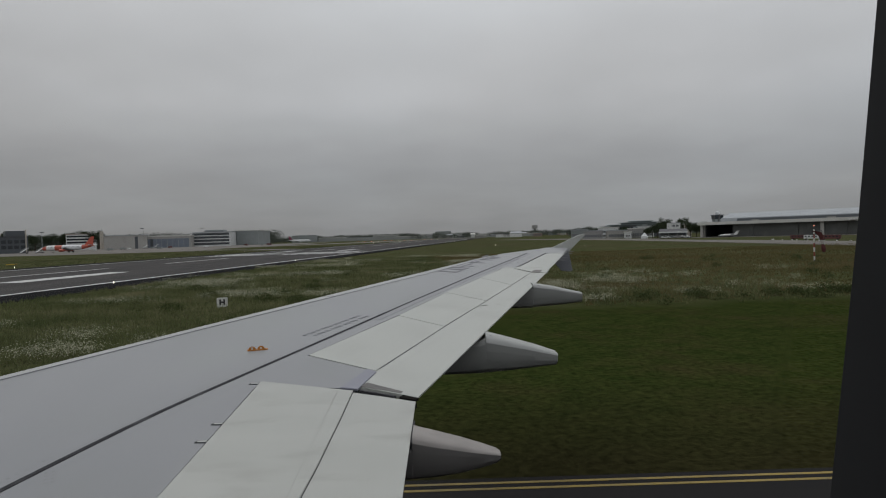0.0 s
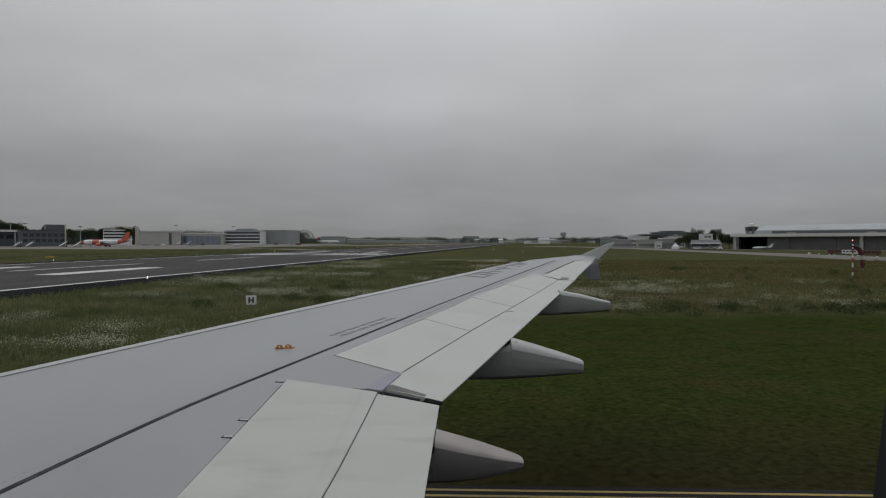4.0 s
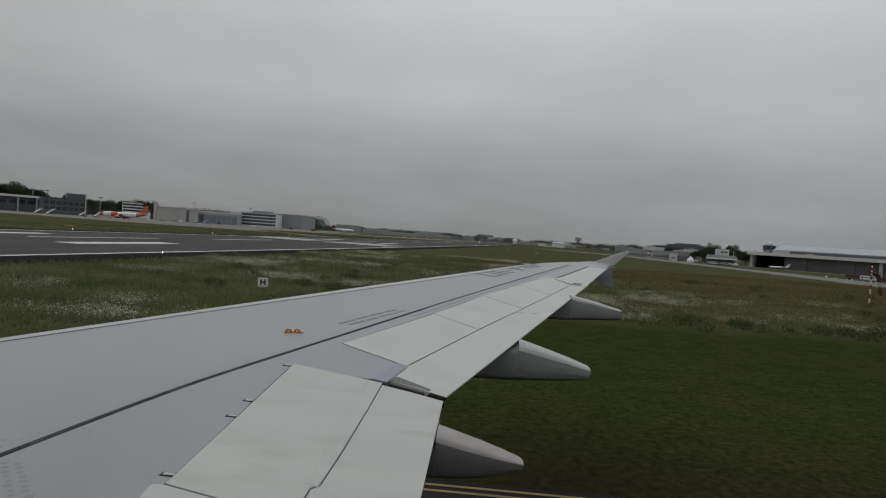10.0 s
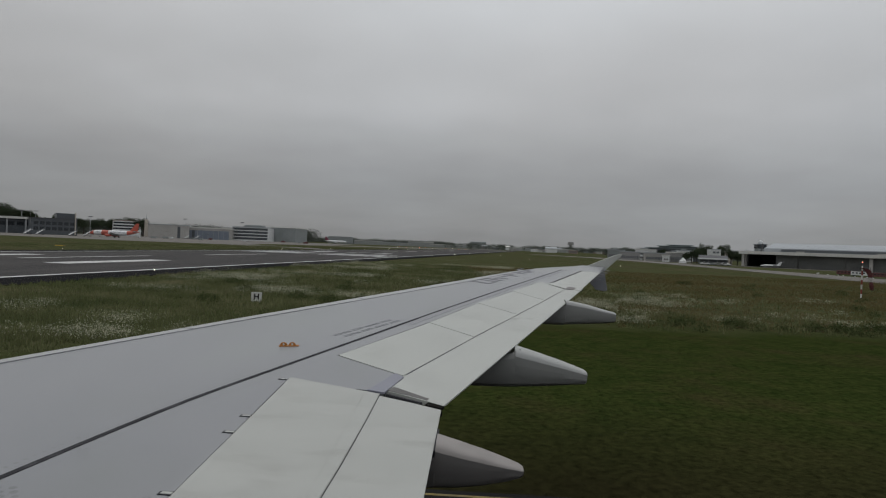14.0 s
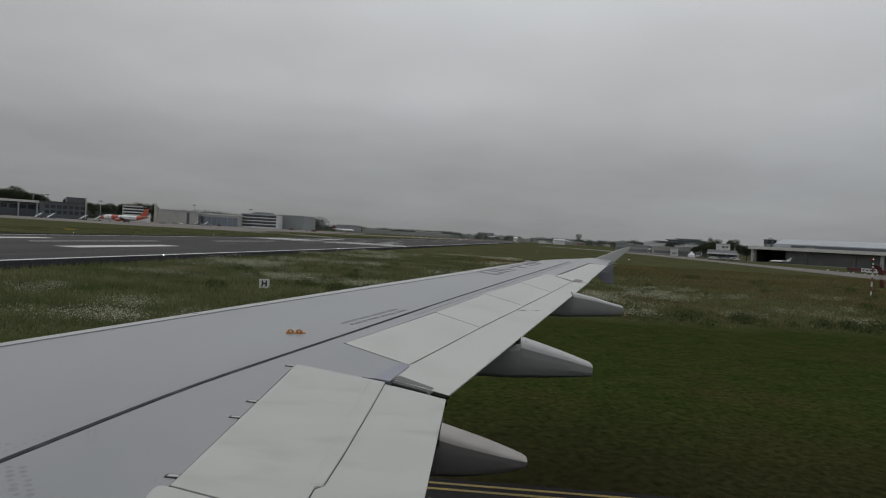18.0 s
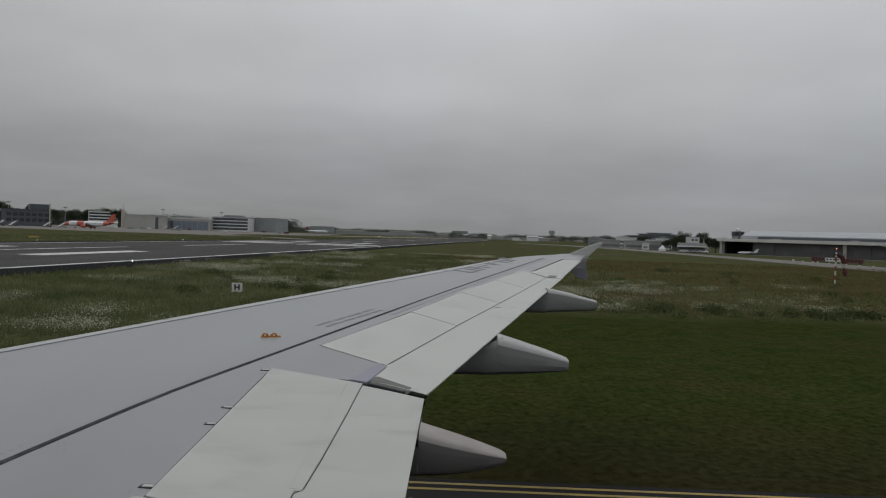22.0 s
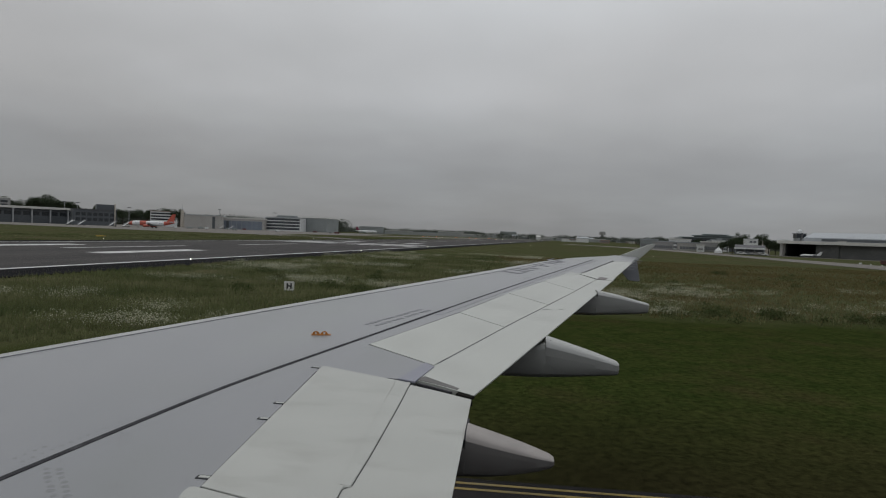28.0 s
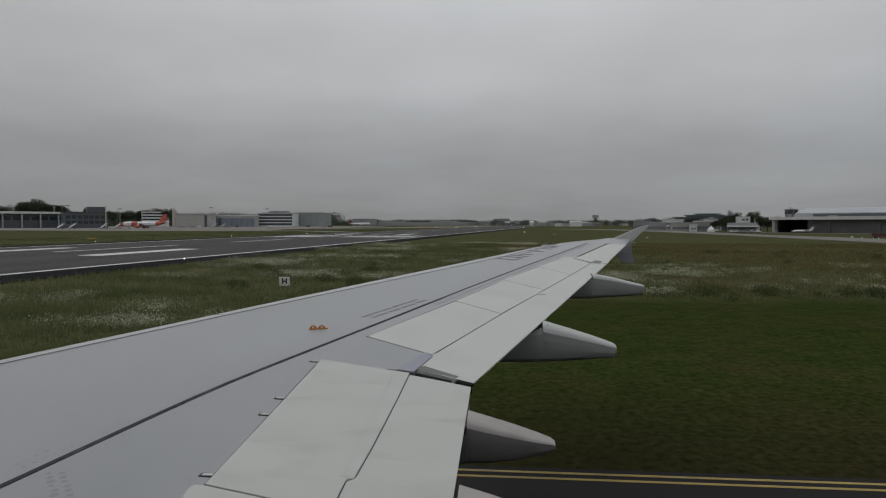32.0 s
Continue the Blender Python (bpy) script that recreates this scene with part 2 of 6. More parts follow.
gn, gl = M["grass"].node_tree.nodes, M["grass"].node_tree.links
g_b = gn["Principled BSDF"]
g_old = g_b.inputs["Base Color"].links[0].from_socket
g_geo = gn.new("ShaderNodeNewGeometry")
g_sep = gn.new("ShaderNodeSeparateXYZ")
gl.new(g_geo.outputs["Position"], g_sep.inputs[0])
g_n = gn.new("ShaderNodeTexNoise"); g_n.inputs["Scale"].default_value = 0.12; g_n.inputs["Detail"].default_value = 8
gl.new(g_geo.outputs["Position"], g_n.inputs["Vector"])
g_w = gn.new("ShaderNodeMath"); g_w.operation = "MULTIPLY_ADD"; g_w.inputs[1].default_value = 10.0
gl.new(g_n.outputs["Fac"], g_w.inputs[0])
# the mown strip narrows ahead of the wing, where the meadow comes closer
g_k = gn.new("ShaderNodeMath"); g_k.operation = "MULTIPLY"; g_k.inputs[1].default_value = -1.15
gl.new(g_sep.outputs[0], g_k.inputs[0])
g_k0 = gn.new("ShaderNodeMath"); g_k0.operation = "MAXIMUM"; g_k0.inputs[1].default_value = 0.0
gl.new(g_k.outputs[0], g_k0.inputs[0])
g_k1 = gn.new("ShaderNodeMath"); g_k1.operation = "ADD"
gl.new(g_k0.outputs[0], g_k1.inputs[0]); gl.new(g_sep.outputs[1], g_k1.inputs[1])
gl.new(g_k1.outputs[0], g_w.inputs[2])
g_m = gn.new("ShaderNodeMapRange"); g_m.inputs[1].default_value = 39.0; g_m.inputs[2].default_value = 47.0
gl.new(g_w.outputs[0], g_m.inputs[0])
g_f = gn.new("ShaderNodeTexNoise"); g_f.inputs["Scale"].default_value = 1.2; g_f.inputs["Detail"].default_value = 14; g_f.inputs["Roughness"].default_value = 0.83
g_p = gn.new("ShaderNodeMapping"); g_p.inputs["Scale"].default_value = (0.8, 0.75, 1)
gl.new(g_geo.outputs["Position"], g_p.inputs["Vector"]); gl.new(g_p.outputs[0], g_f.inputs["Vector"])
g_r = gn.new("ShaderNodeValToRGB")
g_r.color_ramp.elements[0].position, g_r.color_ramp.elements[0].color = 0.34, (0.0140, 0.0245, 0.006, 1)
g_r.color_ramp.elements[1].position, g_r.color_ramp.elements[1].color = 0.66, (0.0400, 0.0475, 0.014, 1)
gl.new(g_f.outputs["Fac"], g_r.inputs[0])
# worn brown patches in the mown strip
g_d = gn.new("ShaderNodeTexNoise"); g_d.inputs["Scale"].default_value = 0.22; g_d.inputs["Detail"].default_value = 9; g_d.inputs["Roughness"].default_value = 0.7
gl.new(g_p.outputs[0], g_d.inputs["Vector"])
g_dr = gn.new("ShaderNodeMapRange"); g_dr.inputs[1].default_value = 0.5; g_dr.inputs[2].default_value = 0.68; g_dr.inputs[4].default_value = 0.75
gl.new(g_d.outputs["Fac"], g_dr.inputs[0])
g_db = gn.new("ShaderNodeMix"); g_db.data_type = "RGBA"; g_db.inputs[7].default_value = (0.042, 0.036, 0.016, 1)
gl.new(g_dr.outputs[0], g_db.inputs[0]); gl.new(g_r.outputs[0], g_db.inputs[6])
# brown verge beside the taxiway, darker than the mown strip
g_vn = gn.new("ShaderNodeMath"); g_vn.operation = "MULTIPLY_ADD"; g_vn.inputs[1].default_value = 7.0
gl.new(g_d.outputs["Fac"], g_vn.inputs[0]); gl.new(g_sep.outputs[1], g_vn.inputs[2])
g_vr = gn.new("ShaderNodeMapRange"); g_vr.inputs[1].default_value = 14.5; g_vr.inputs[2].default_value = 21.5; g_vr.inputs[3].default_value = 0.85; g_vr.inputs[4].default_value = 0.0
gl.new(g_vn.outputs[0], g_vr.inputs[0])
g_vm = gn.new("ShaderNodeMix"); g_vm.data_type = "RGBA"; g_vm.inputs[7].default_value = (0.024, 0.021, 0.010, 1)
gl.new(g_vr.outputs[0], g_vm.inputs[0]); gl.new(g_db.outputs[2], g_vm.inputs[6])
g_h = gn.new("ShaderNodeTexNoise"); g_h.inputs["Scale"].default_value = 5.0; g_h.inputs["Detail"].default_value = 5; g_h.inputs["Roughness"].default_value = 0.7
gl.new(g_geo.outputs["Position"], g_h.inputs["Vector"])
g_hr = gn.new("ShaderNodeMapRange"); g_hr.inputs[1].default_value = 0.33; g_hr.inputs[2].default_value = 0.67; g_hr.inputs[3].default_value = 0.55; g_hr.inputs[4].default_value = 1.5
gl.new(g_h.outputs["Fac"], g_hr.inputs[0])
g_hm = gn.new("ShaderNodeMix"); g_hm.data_type = "RGBA"; g_hm.blend_type = "MULTIPLY"; g_hm.inputs[0].default_value = 1.0
gl.new(g_vm.outputs[2], g_hm.inputs[6]); gl.new(g_hr.outputs[0], g_hm.inputs[7])
g_x = gn.new("ShaderNodeMix"); g_x.data_type = "RGBA"
gl.new(g_m.outputs[0], g_x.inputs[0]); gl.new(g_hm.outputs[2], g_x.inputs[6]); gl.new(g_old, g_x.inputs[7])
gl.new(g_x.outputs[2], g_b.inputs["Base Color"])
M["meadow"] = material("meadow_grass_blade", [(0.068, 0.092, 0.038), (0.136, 0.148, 0.070), (0.235, 0.222, 0.128)], 0.16, 0.9, island=0.18, spec=0.0, thin=0.5)
M["brown_meadow"] = material("brown_meadow_blade", [(0.108, 0.108, 0.044), (0.146, 0.124, 0.058), (0.172, 0.138, 0.072)], 0.07, 0.9, island=0.05, spec=0.0, thin=0.5)
M["weed"] = material("dark_weed_leaf", [(0.050, 0.068, 0.026), (0.082, 0.098, 0.042)], 0.5, 0.9, island=0.3, spec=0.0, thin=0.4)
M["flower"] = material("white_umbel_flower", shades((0.31, 0.31, 0.225), 0.15), 3, 0.9, island=0.4, spec=0.0)
M["asphalt"] = material("runway_asphalt", [(0.047, 0.044, 0.044), (0.060, 0.057, 0.056), (0.074, 0.070, 0.068)], 0.06, 0.85, bump=0.004, bump_scale=30, spots=((0.066, 0.062, 0.058), 0.03, 0.5), stretch=(3, 0.4, 1), spec=0.06)
M["taxi"] = material("taxiway_asphalt", [(0.014, 0.0135, 0.0135), (0.021, 0.020, 0.020), (0.031, 0.029, 0.028)], 0.12, 0.8, bump=0.004, bump_scale=30, spots=((0.046, 0.041, 0.039), 0.12, 0.5), stretch=(0.4, 1.6, 1), spec=0.05)
M["shoulder"] = material("dark_shoulder_asphalt", shades((0.010, 0.010, 0.011), 0.2), 0.15, 0.9, bump=0.004, bump_scale=30, spec=0.03)
M["concrete"] = material("apron_concrete", [(0.145, 0.134, 0.122), (0.175, 0.163, 0.15), (0.20, 0.188, 0.175)], 0.05, 0.85, bump=0.003, bump_scale=20, spots=((0.12, 0.11, 0.10), 0.08, 0.6), spec=0.08)
M["white_line"] = material("white_road_paint", [(0.34, 0.34, 0.33), (0.55, 0.55, 0.54), (0.62, 0.62, 0.61)], 0.9, 0.7, spots=((0.16, 0.16, 0.16), 0.7, 0.6))
M["yellow_line"] = material("yellow_road_paint", [(0.20, 0.145, 0.036), (0.31, 0.22, 0.046)], 1.2, 0.7, spots=((0.14, 0.12, 0.07), 1.5, 0.6))
M["red_paint"] = material("red_ground_paint", [(0.40, 0.05, 0.05), (0.5, 0.09, 0.08)], 1, 0.7)
M["blue_paint"] = material("blue_ground_paint", [(0.03, 0.13, 0.24), (0.05, 0.18, 0.30)], 1, 0.7)


def plain(key, c, rough=0.6, metal=0.0, d=0.10, scale=0.5, spots=None):
    M[key] = material(key.replace(" ", "_"), shades(c, d), scale, rough, metal, spots=spots)
    return M[key]


plain("white_paint", (0.62, 0.63, 0.63), 0.5, spots=((0.45, 0.45, 0.44), 0.8, 0.4))
plain("white_gloss", (0.66, 0.67, 0.68), 0.3)
plain("orange_gloss", (0.44, 0.095, 0.062), 0.3)
plain("maroon_gloss", (0.16, 0.03, 0.06), 0.3)
plain("cyan_gloss", (0.06, 0.28, 0.38), 0.3)
plain("purple_gloss", (0.05, 0.03, 0.11), 0.3)
plain("engine_grey", (0.25, 0.26, 0.27), 0.4)
plain("dark_glass", (0.03, 0.035, 0.04), 0.2)
plain("tyre", (0.02, 0.02, 0.02), 0.8)
plain("sign_red", (0.09, 0.012, 0.014), 0.5)
plain("sign_black", (0.02, 0.02, 0.02), 0.5)
plain("sign_yellow", (0.42, 0.28, 0.04), 0.5)
plain("letter_dim", (0.34, 0.30, 0.29), 0.5)
plain("sign_white", (0.60, 0.60, 0.57), 0.5, scale=6, spots=((0.42, 0.41, 0.37), 5, 0.5))
plain("mast_red", (0.20, 0.035, 0.025), 0.6)
plain("sock_red", (0.085, 0.022, 0.022), 0.9, scale=4)
plain("dark_metal", (0.06, 0.06, 0.065), 0.5)
plain("grey_metal", (0.30, 0.31, 0.32), 0.5)
plain("hangar_beige", (0.37, 0.36, 0.34), 0.8, scale=0.08, spots=((0.27, 0.26, 0.24), 0.1, 0.5))
plain("hangar_grey", (0.24, 0.26, 0.26), 0.8, scale=0.08)
plain("hangar_door", (0.080, 0.083, 0.080), 0.7, scale=0.1, spots=((0.15, 0.15, 0.145), 0.2, 0.5))
plain("blue_door", (0.17, 0.197, 0.24), 0.6, scale=0.1)
plain("roof_pale", (0.56, 0.555, 0.525), 0.6, scale=0.1, spots=((0.36, 0.35, 0.33), 0.1, 0.5))
plain("roof_grey", (0.33, 0.35, 0.37), 0.55, scale=0.1)
plain("roof_brown", (0.26, 0.19, 0.16), 0.7, scale=0.2)
plain("black_hall", (0.012, 0.013, 0.015), 0.8)
plain("facade_dark", (0.075, 0.085, 0.095), 0.4, scale=0.1)
plain("tower_orange", (0.40, 0.17, 0.05), 0.6)
plain("tower_cream", (0.42, 0.38, 0.33), 0.7)
plain("bark", (0.05, 0.04, 0.03), 0.9, scale=3)
plain("glasshouse", (0.30, 0.31, 0.30), 0.5, scale=0.04)
plain("town_wall", (0.28, 0.275, 0.27), 0.8, scale=0.05)
plain("roof_green", (0.15, 0.18, 0.175), 0.6, scale=0.1)
plain("roof_dark", (0.10, 0.10, 0.105), 0.7)
plain("far_glass", (0.13, 0.14, 0.15), 0.3)
plain("truck_red", (0.11, 0.032, 0.032), 0.5)
plain("rail_worn", (0.092, 0.088, 0.083), 0.5, scale=9, spots=((0.10, 0.095, 0.09), 7, 0.7))
plain("truck_blue", (0.05, 0.13, 0.28), 0.5)
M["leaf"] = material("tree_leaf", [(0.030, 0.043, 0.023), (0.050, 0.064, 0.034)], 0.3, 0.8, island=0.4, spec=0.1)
# far foliage is paler and greyer: distance haze put into the leaf colour
M["far_hazy_leaf"] = material("distant_wood_haze_leaf", [(0.076, 0.088, 0.074), (0.108, 0.120, 0.100)], 0.05, 0.9, island=0.3, spec=0.05)
M["lamp_white"] = material("white_airfield_lamp", shades((1.0, 0.88, 0.7)), 1, 0.5, emit=3)
M["lamp_red"] = material("red_airfield_lamp", shades((1.0, 0.25, 0.15)), 1, 0.5, emit=2.5)
M["bulb_orange"] = material("orange_light_housing", shades((0.60, 0.26, 0.04)), 6, 0.5)

# thin cabin pane: almost clear, with a faint gloss
pane_mat = bpy.data.materials.new("clear_window_pane")
pane_mat.use_nodes = True
pn, pl = pane_mat.node_tree.nodes, pane_mat.node_tree.links
pn.clear()
p_out, p_mix, p_tr, p_gl = (pn.new(k) for k in ("ShaderNodeOutputMaterial", "ShaderNodeMixShader", "ShaderNodeBsdfTransparent", "ShaderNodeBsdfGlossy"))
p_tr.inputs[0].default_value = (0.985, 0.99, 0.99, 1)
p_gl.inputs["Roughness"].default_value = 0.05
p_mix.inputs[0].default_value = 0.015
pl.new(p_tr.outputs[0], p_mix.inputs[1]); pl.new(p_gl.outputs[0], p_mix.inputs[2]); pl.new(p_mix.outputs[0], p_out.inputs[0])
M["pane"] = pane_mat

# ---------------------------------------------------------------- mesh helpers


class Build:
    """Collects vertices and faces for one mesh."""

    def __init__(self):
        self.v, self.f = [], []

    def add(self, verts, faces):
        o = len(self.v)
        self.v += [tuple(p) for p in verts]
        self.f += [tuple(i + o for i in q) for q in faces]
        return self

    def box(self, x0, x1, y0, y1, z0, z1):
        return self.add([(x0, y0, z0), (x1, y0, z0), (x1, y1, z0), (x0, y1, z0), (x0, y0, z1), (x1, y0, z1), (x1, y1, z1), (x0, y1, z1)],
                        [(0, 3, 2, 1), (4, 5, 6, 7), (0, 1, 5, 4), (1, 2, 6, 5), (2, 3, 7, 6), (3, 0, 4, 7)])

    def loft(self, rings, cap=True):
        k = len(rings[0])
        verts = [p for r in rings for p in r]
        faces = [(a * k + i, a * k + (i + 1) % k, (a + 1) * k + (i + 1) % k, (a + 1) * k + i) for a in range(len(rings) - 1) for i in range(k)]
        if cap:
            faces += [tuple(reversed(range(k))), tuple((len(rings) - 1) * k + i for i in range(k))]
        return self.add(verts, faces)

    def tube(self, p, q, r0, r1=None, k=8):
        p, q = Vector(p), Vector(q)
        r1 = r0 if r1 is None else r1
        d = (q - p).normalized()
        a = d.orthogonal().normalized()
        b = d.cross(a)
        ring = lambda c, r: [c + (a * math.cos(t) + b * math.sin(t)) * r for t in (2 * math.pi * i / k for i in range(k))]
        return self.loft([ring(p, r0), ring(q, r1)])

    def prism(self, poly, z0, z1):
        """A slab over a plan outline; z0 and z1 are heights or functions of x, y."""
        g = lambda z, p: z(*p) if callable(z) else z
        return self.loft([[(x, y, g(z0, (x, y))) for x, y in poly], [(x, y, g(z1, (x, y))) for x, y in poly]])

    def mesh(self, name, smooth=False):
        me = bpy.data.meshes.new(name)
        me.from_pydata(self.v, [], self.f)
        bm = bmesh.new()
        bm.from_mesh(me)
        bmesh.ops.recalc_face_normals(bm, faces=bm.faces)
        bm.to_mesh(me)
        bm.free()
        if smooth:
            me.polygons.foreach_set("use_smooth", [True] * len(me.polygons))
            me.set_sharp_from_angle(angle=radians(40))
        return me


def part(name, b, mat, parent=None, label="", smooth=False, bevel=0.0):
    me = b.mesh(name, smooth) if isinstance(b, Build) else b
    if not me.materials:
        me.materials.append(M[mat] if isinstance(mat, str) else mat)
    ob = new(name, me)
    if parent:
        ob.parent = parent
    if label:
        ob["label"] = label
    if bevel:
        mod = ob.modifiers.new("bevel", "BEVEL")
        mod.width, mod.segments, mod.limit_method = bevel, 2, "ANGLE"
    return ob


def thing(name, label, category, m=None, group="", kind=""):
    ob = new(name)
    tagged(ob, label, category, group, kind)
    if m is not None:
        ob.matrix_world = m
    return ob


def lerp(a, b, t):
    return a + (b - a) * t


def line(table):
    """A function through (y, x) stations, straight between them."""
    def f(y):
        for (y0, x0), (y1, x1) in zip(table, table[1:]):
            if y <= y1:
                return lerp(x0, x1, (y - y0) / (y1 - y0))
        (y0, x0), (y1, x1) = table[-2:]
        return lerp(x0, x1, (y - y0) / (y1 - y0))
    return f


# ---------------------------------------------------------------- ground, runway, taxiway, apron
RWY = Matrix.Translation((-47.0, 0, 0)) @ Matrix.Rotation(-math.atan(0.12), 4, "Z")  # local x across (negative: away), local y along


def slab(name, poly, top, mat, label, cat, kind="structure", base=-0.3, m=None, parent=None):
    ob = part(name, Build().prism(poly, base, top), mat, parent)
    tagged(ob, label, cat, "", kind)
    if m is not None:
        ob.matrix_world = m
    return ob


def rect(x0, x1, y0, y1):
    return [(x0, y0), (x1, y0), (x1, y1), (x0, y1)]


# one sheet of ground out to the horizon, finer near the aircraft
def ground_sheet():
    n = 120
    u = np.linspace(-1, 1, n)
    c = np.sign(u) * np.abs(u) ** 3 * 4600
    v = [(x, y + 40, 0.05 * noise.noise((x * 0.03, y * 0.03, 0)) if abs(x) + abs(y) < 300 else 0.0) for y in c for x in c]
    f = [(j * n + i, j * n + i + 1, (j + 1) * n + i + 1, (j + 1) * n + i) for j in range(n - 1) for i in range(n - 1)]
    b = Build().add(v, f)
    return tagged(part("ground", b, "grass"), "rough green and brown airfield grass reaching the horizon", "ground", kind="structure")


ground_sheet()
runway = slab("runway", rect(-54.0, 0.15, -260, 900), 0.09, "asphalt", "wide worn dark grey asphalt runway with white markings", "runway", m=RWY)
slab("runway_shoulder", rect(0.15, 6.2, -260, 900), 0.08, "shoulder", "black asphalt shoulder strip beside the runway", "shoulder", m=RWY)
slab("runway_shoulder", rect(-60, -54.0, -260, 900), 0.08, "shoulder", "black asphalt shoulder strip beside the runway", "shoulder", m=RWY)


def stripe(name, x0, x1, y0, y1, mat="white_line", parent=runway, z=0.094):
    ob = part(name, Build().box(x0, x1, y0, y1, z - 0.02, z + 0.002), mat)
    ob.parent = parent
    return ob


stripe("edge_line", -0.9, 0.0, -260, 900)
stripe("edge_line", -52.9, -52.0, -260, 900)
for i in range(14):
    stripe("centre_line_dash", -31.0, -30.0, -166 + i * 50, -136 + i * 50)
for y0 in (-72, 76, 226):                               # pairs of touchdown bars beside the centre line
    stripe("touchdown_bar", -19.0, -15.2, y0, y0 + 22.5)
    stripe("touchdown_bar", -43.2, -39.4, y0, y0 + 22.5)
for k in range(6):                                      # threshold piano keys, far down the runway
    stripe("threshold_bar", -25 + k * 3.7, -23 + k * 3.7, 186, 212)
    stripe("threshold_bar", -36 - k * 2.7, -34.4 - k * 2.7, 186, 212)
slab("taxiway", rect(-260, 110, -26, 10.78), 0.06, "taxi", "dark patched asphalt taxiway under the aircraft", "taxiway")
taxi_mark = thing("taxiway_marking", "double yellow edge line painted on the taxiway", "marking", kind="structure")
for y0 in (10.28, 10.52):
    stripe("yellow_line", -260, 110, y0, y0 + 0.08, "yellow_line", taxi_mark, 0.064)
# crossing taxiway beyond the runway and the far apron
slab("far_apron", [(-700, 410), (-295, 362), (-204, 340), (-150, 345), (-160, 440), (-150, 560), (-160, 900), (-620, 1050), (-1100, 700)], 0.07, "concrete", "pale concrete apron in front of the distant terminal and hangars", "apron")
slab("link_taxiway", [(-150, 345), (-107, 319), (-70, 285), (-63, 296), (-95, 345), (-158, 420)], 0.066, "concrete", "pale taxiway between the far apron and the runway", "taxiway")
slab("far_taxiway", [(-152, 560), (-205, 445), (-190, 438), (-60, 600), (60, 1000), (20, 1005)], 0.05, "concrete", "pale taxiway running away beyond the runway", "taxiway")
apron = slab("apron", [(84, -60), (84, 135), (84.5, 202), (82, 302), (70, 395), (40, 470), (52, 476), (86, 420), (99, 372), (99, 236), (104, 186), (107, -60)], 0.08, "concrete", "pale brown concrete taxi lane in front of the long hangar", "apron")
for i in range(12):
    stripe("expansion_joint", 85, 98, 64 + i * 18, 64.15 + i * 18, "taxi", apron, 0.082)
HM = Matrix.Translation((128, 296, 0)) @ Matrix.Rotation(radians(44.5), 4, "Z") @ Matrix.Translation((-125, -296, 0))   # the long hangar's stand
slab("hangar_forecourt", rect(114, 125, 60, 330), 0.07, "concrete", "narrow pale concrete forecourt along the long hangar", "apron", m=HM)

# ---------------------------------------------------------------- the aircraft wing
def top(x, y):
    """Height of the wing's upper surface: dihedral, a little incidence."""
    return 2.77 + 0.0892 * y - 0.035 * x


x_le = line([(0.3, -6.40), (4.73, -3.97), (6.76, -2.83), (10.51, -0.65), (13.3, 0.96), (13.9, 1.38), (14.5, 1.95), (14.9, 2.40), (15.25, 2.66)])
x_dark = line([(0.3, -3.14), (2.98, -2.38), (3.46, -2.243), (3.86, -2.125), (4.2, -2.018), (4.59, -1.872), (5.15, -1.648), (6.5, -1.105), (8.25, -0.41), (10.45, 0.5), (14.11, 2.06)])
x_hinge = line([(5.23, -0.57), (6.87, 0.04), (8.39, 0.64), (9.67, 1.14), (11.07, 1.67)])
x_front = line([(5.69, -1.25), (7.41, -0.52), (8.98, 0.08), (10.36, 0.68), (11.75, 1.28)])
x_ail = line([(11.6, 1.44), (11.8, 1.52), (14.06, 2.46)])
x_te = line([(4.58, -0.18), (6.24, 0.39), (9.56, 1.42), (10.94, 1.9), (13.67, 2.76), (15.3, 3.28)])

wing = thing("passenger_jet", "grey-winged passenger jet standing on the taxiway", "aircraft")


def fuselage():
    """The aircraft's own round body, left open where the side panel with the window is set in."""
    b = Build()
    n = 48
    xs = [-18.6, -18.3, -17.2, -15, -8, -3, -0.42, 0.42, 3, 8, 15, 20, 24, 26]
    rs = {-18.6: (0.02, -0.45), -18.3: (0.5, -0.42), -17.2: (1.3, -0.25), 20: (1.6, 0.3), 24: (0.8, 0.9), 26: (0.05, 1.3)}
    pt = lambda x, i: (x, -1.84 + rs.get(x, (1.99, 0))[0] * math.cos(2 * math.pi * i / n), 4.05 + rs.get(x, (1.99, 0))[1] + rs.get(x, (1.99, 0))[0] * math.sin(2 * math.pi * i / n))
    v = [pt(x, i) for x in xs for i in range(n)]
    f = [(a * n + i, a * n + (i + 1) % n, (a + 1) * n + (i + 1) % n, (a + 1) * n + i) for a in range(len(xs) - 1) for i in range(n) if not (a == 6 and i in (0, 1, 2, 46, 47))]
    return b.add(v, f)


part("fuselage", fuselage(), "white_gloss", wing, "white rounded fuselage", smooth=True)
for y in (-5.6, 1.9):
    leg = part("main_gear_leg", Build().tube((-1.0, y, 0.6), (-1.0, y, 2.8), 0.14), "grey_metal", wing)
    part("main_wheel", Build().tube((-1.0, y - 0.55, 0.62), (-1.0, y + 0.55, 0.62), 0.56, k=16), "tyre", leg)
leg = part("nose_gear_leg", Build().tube((-12.5, -1.84, 0.4), (-12.5, -1.84, 2.2), 0.1), "grey_metal", wing)
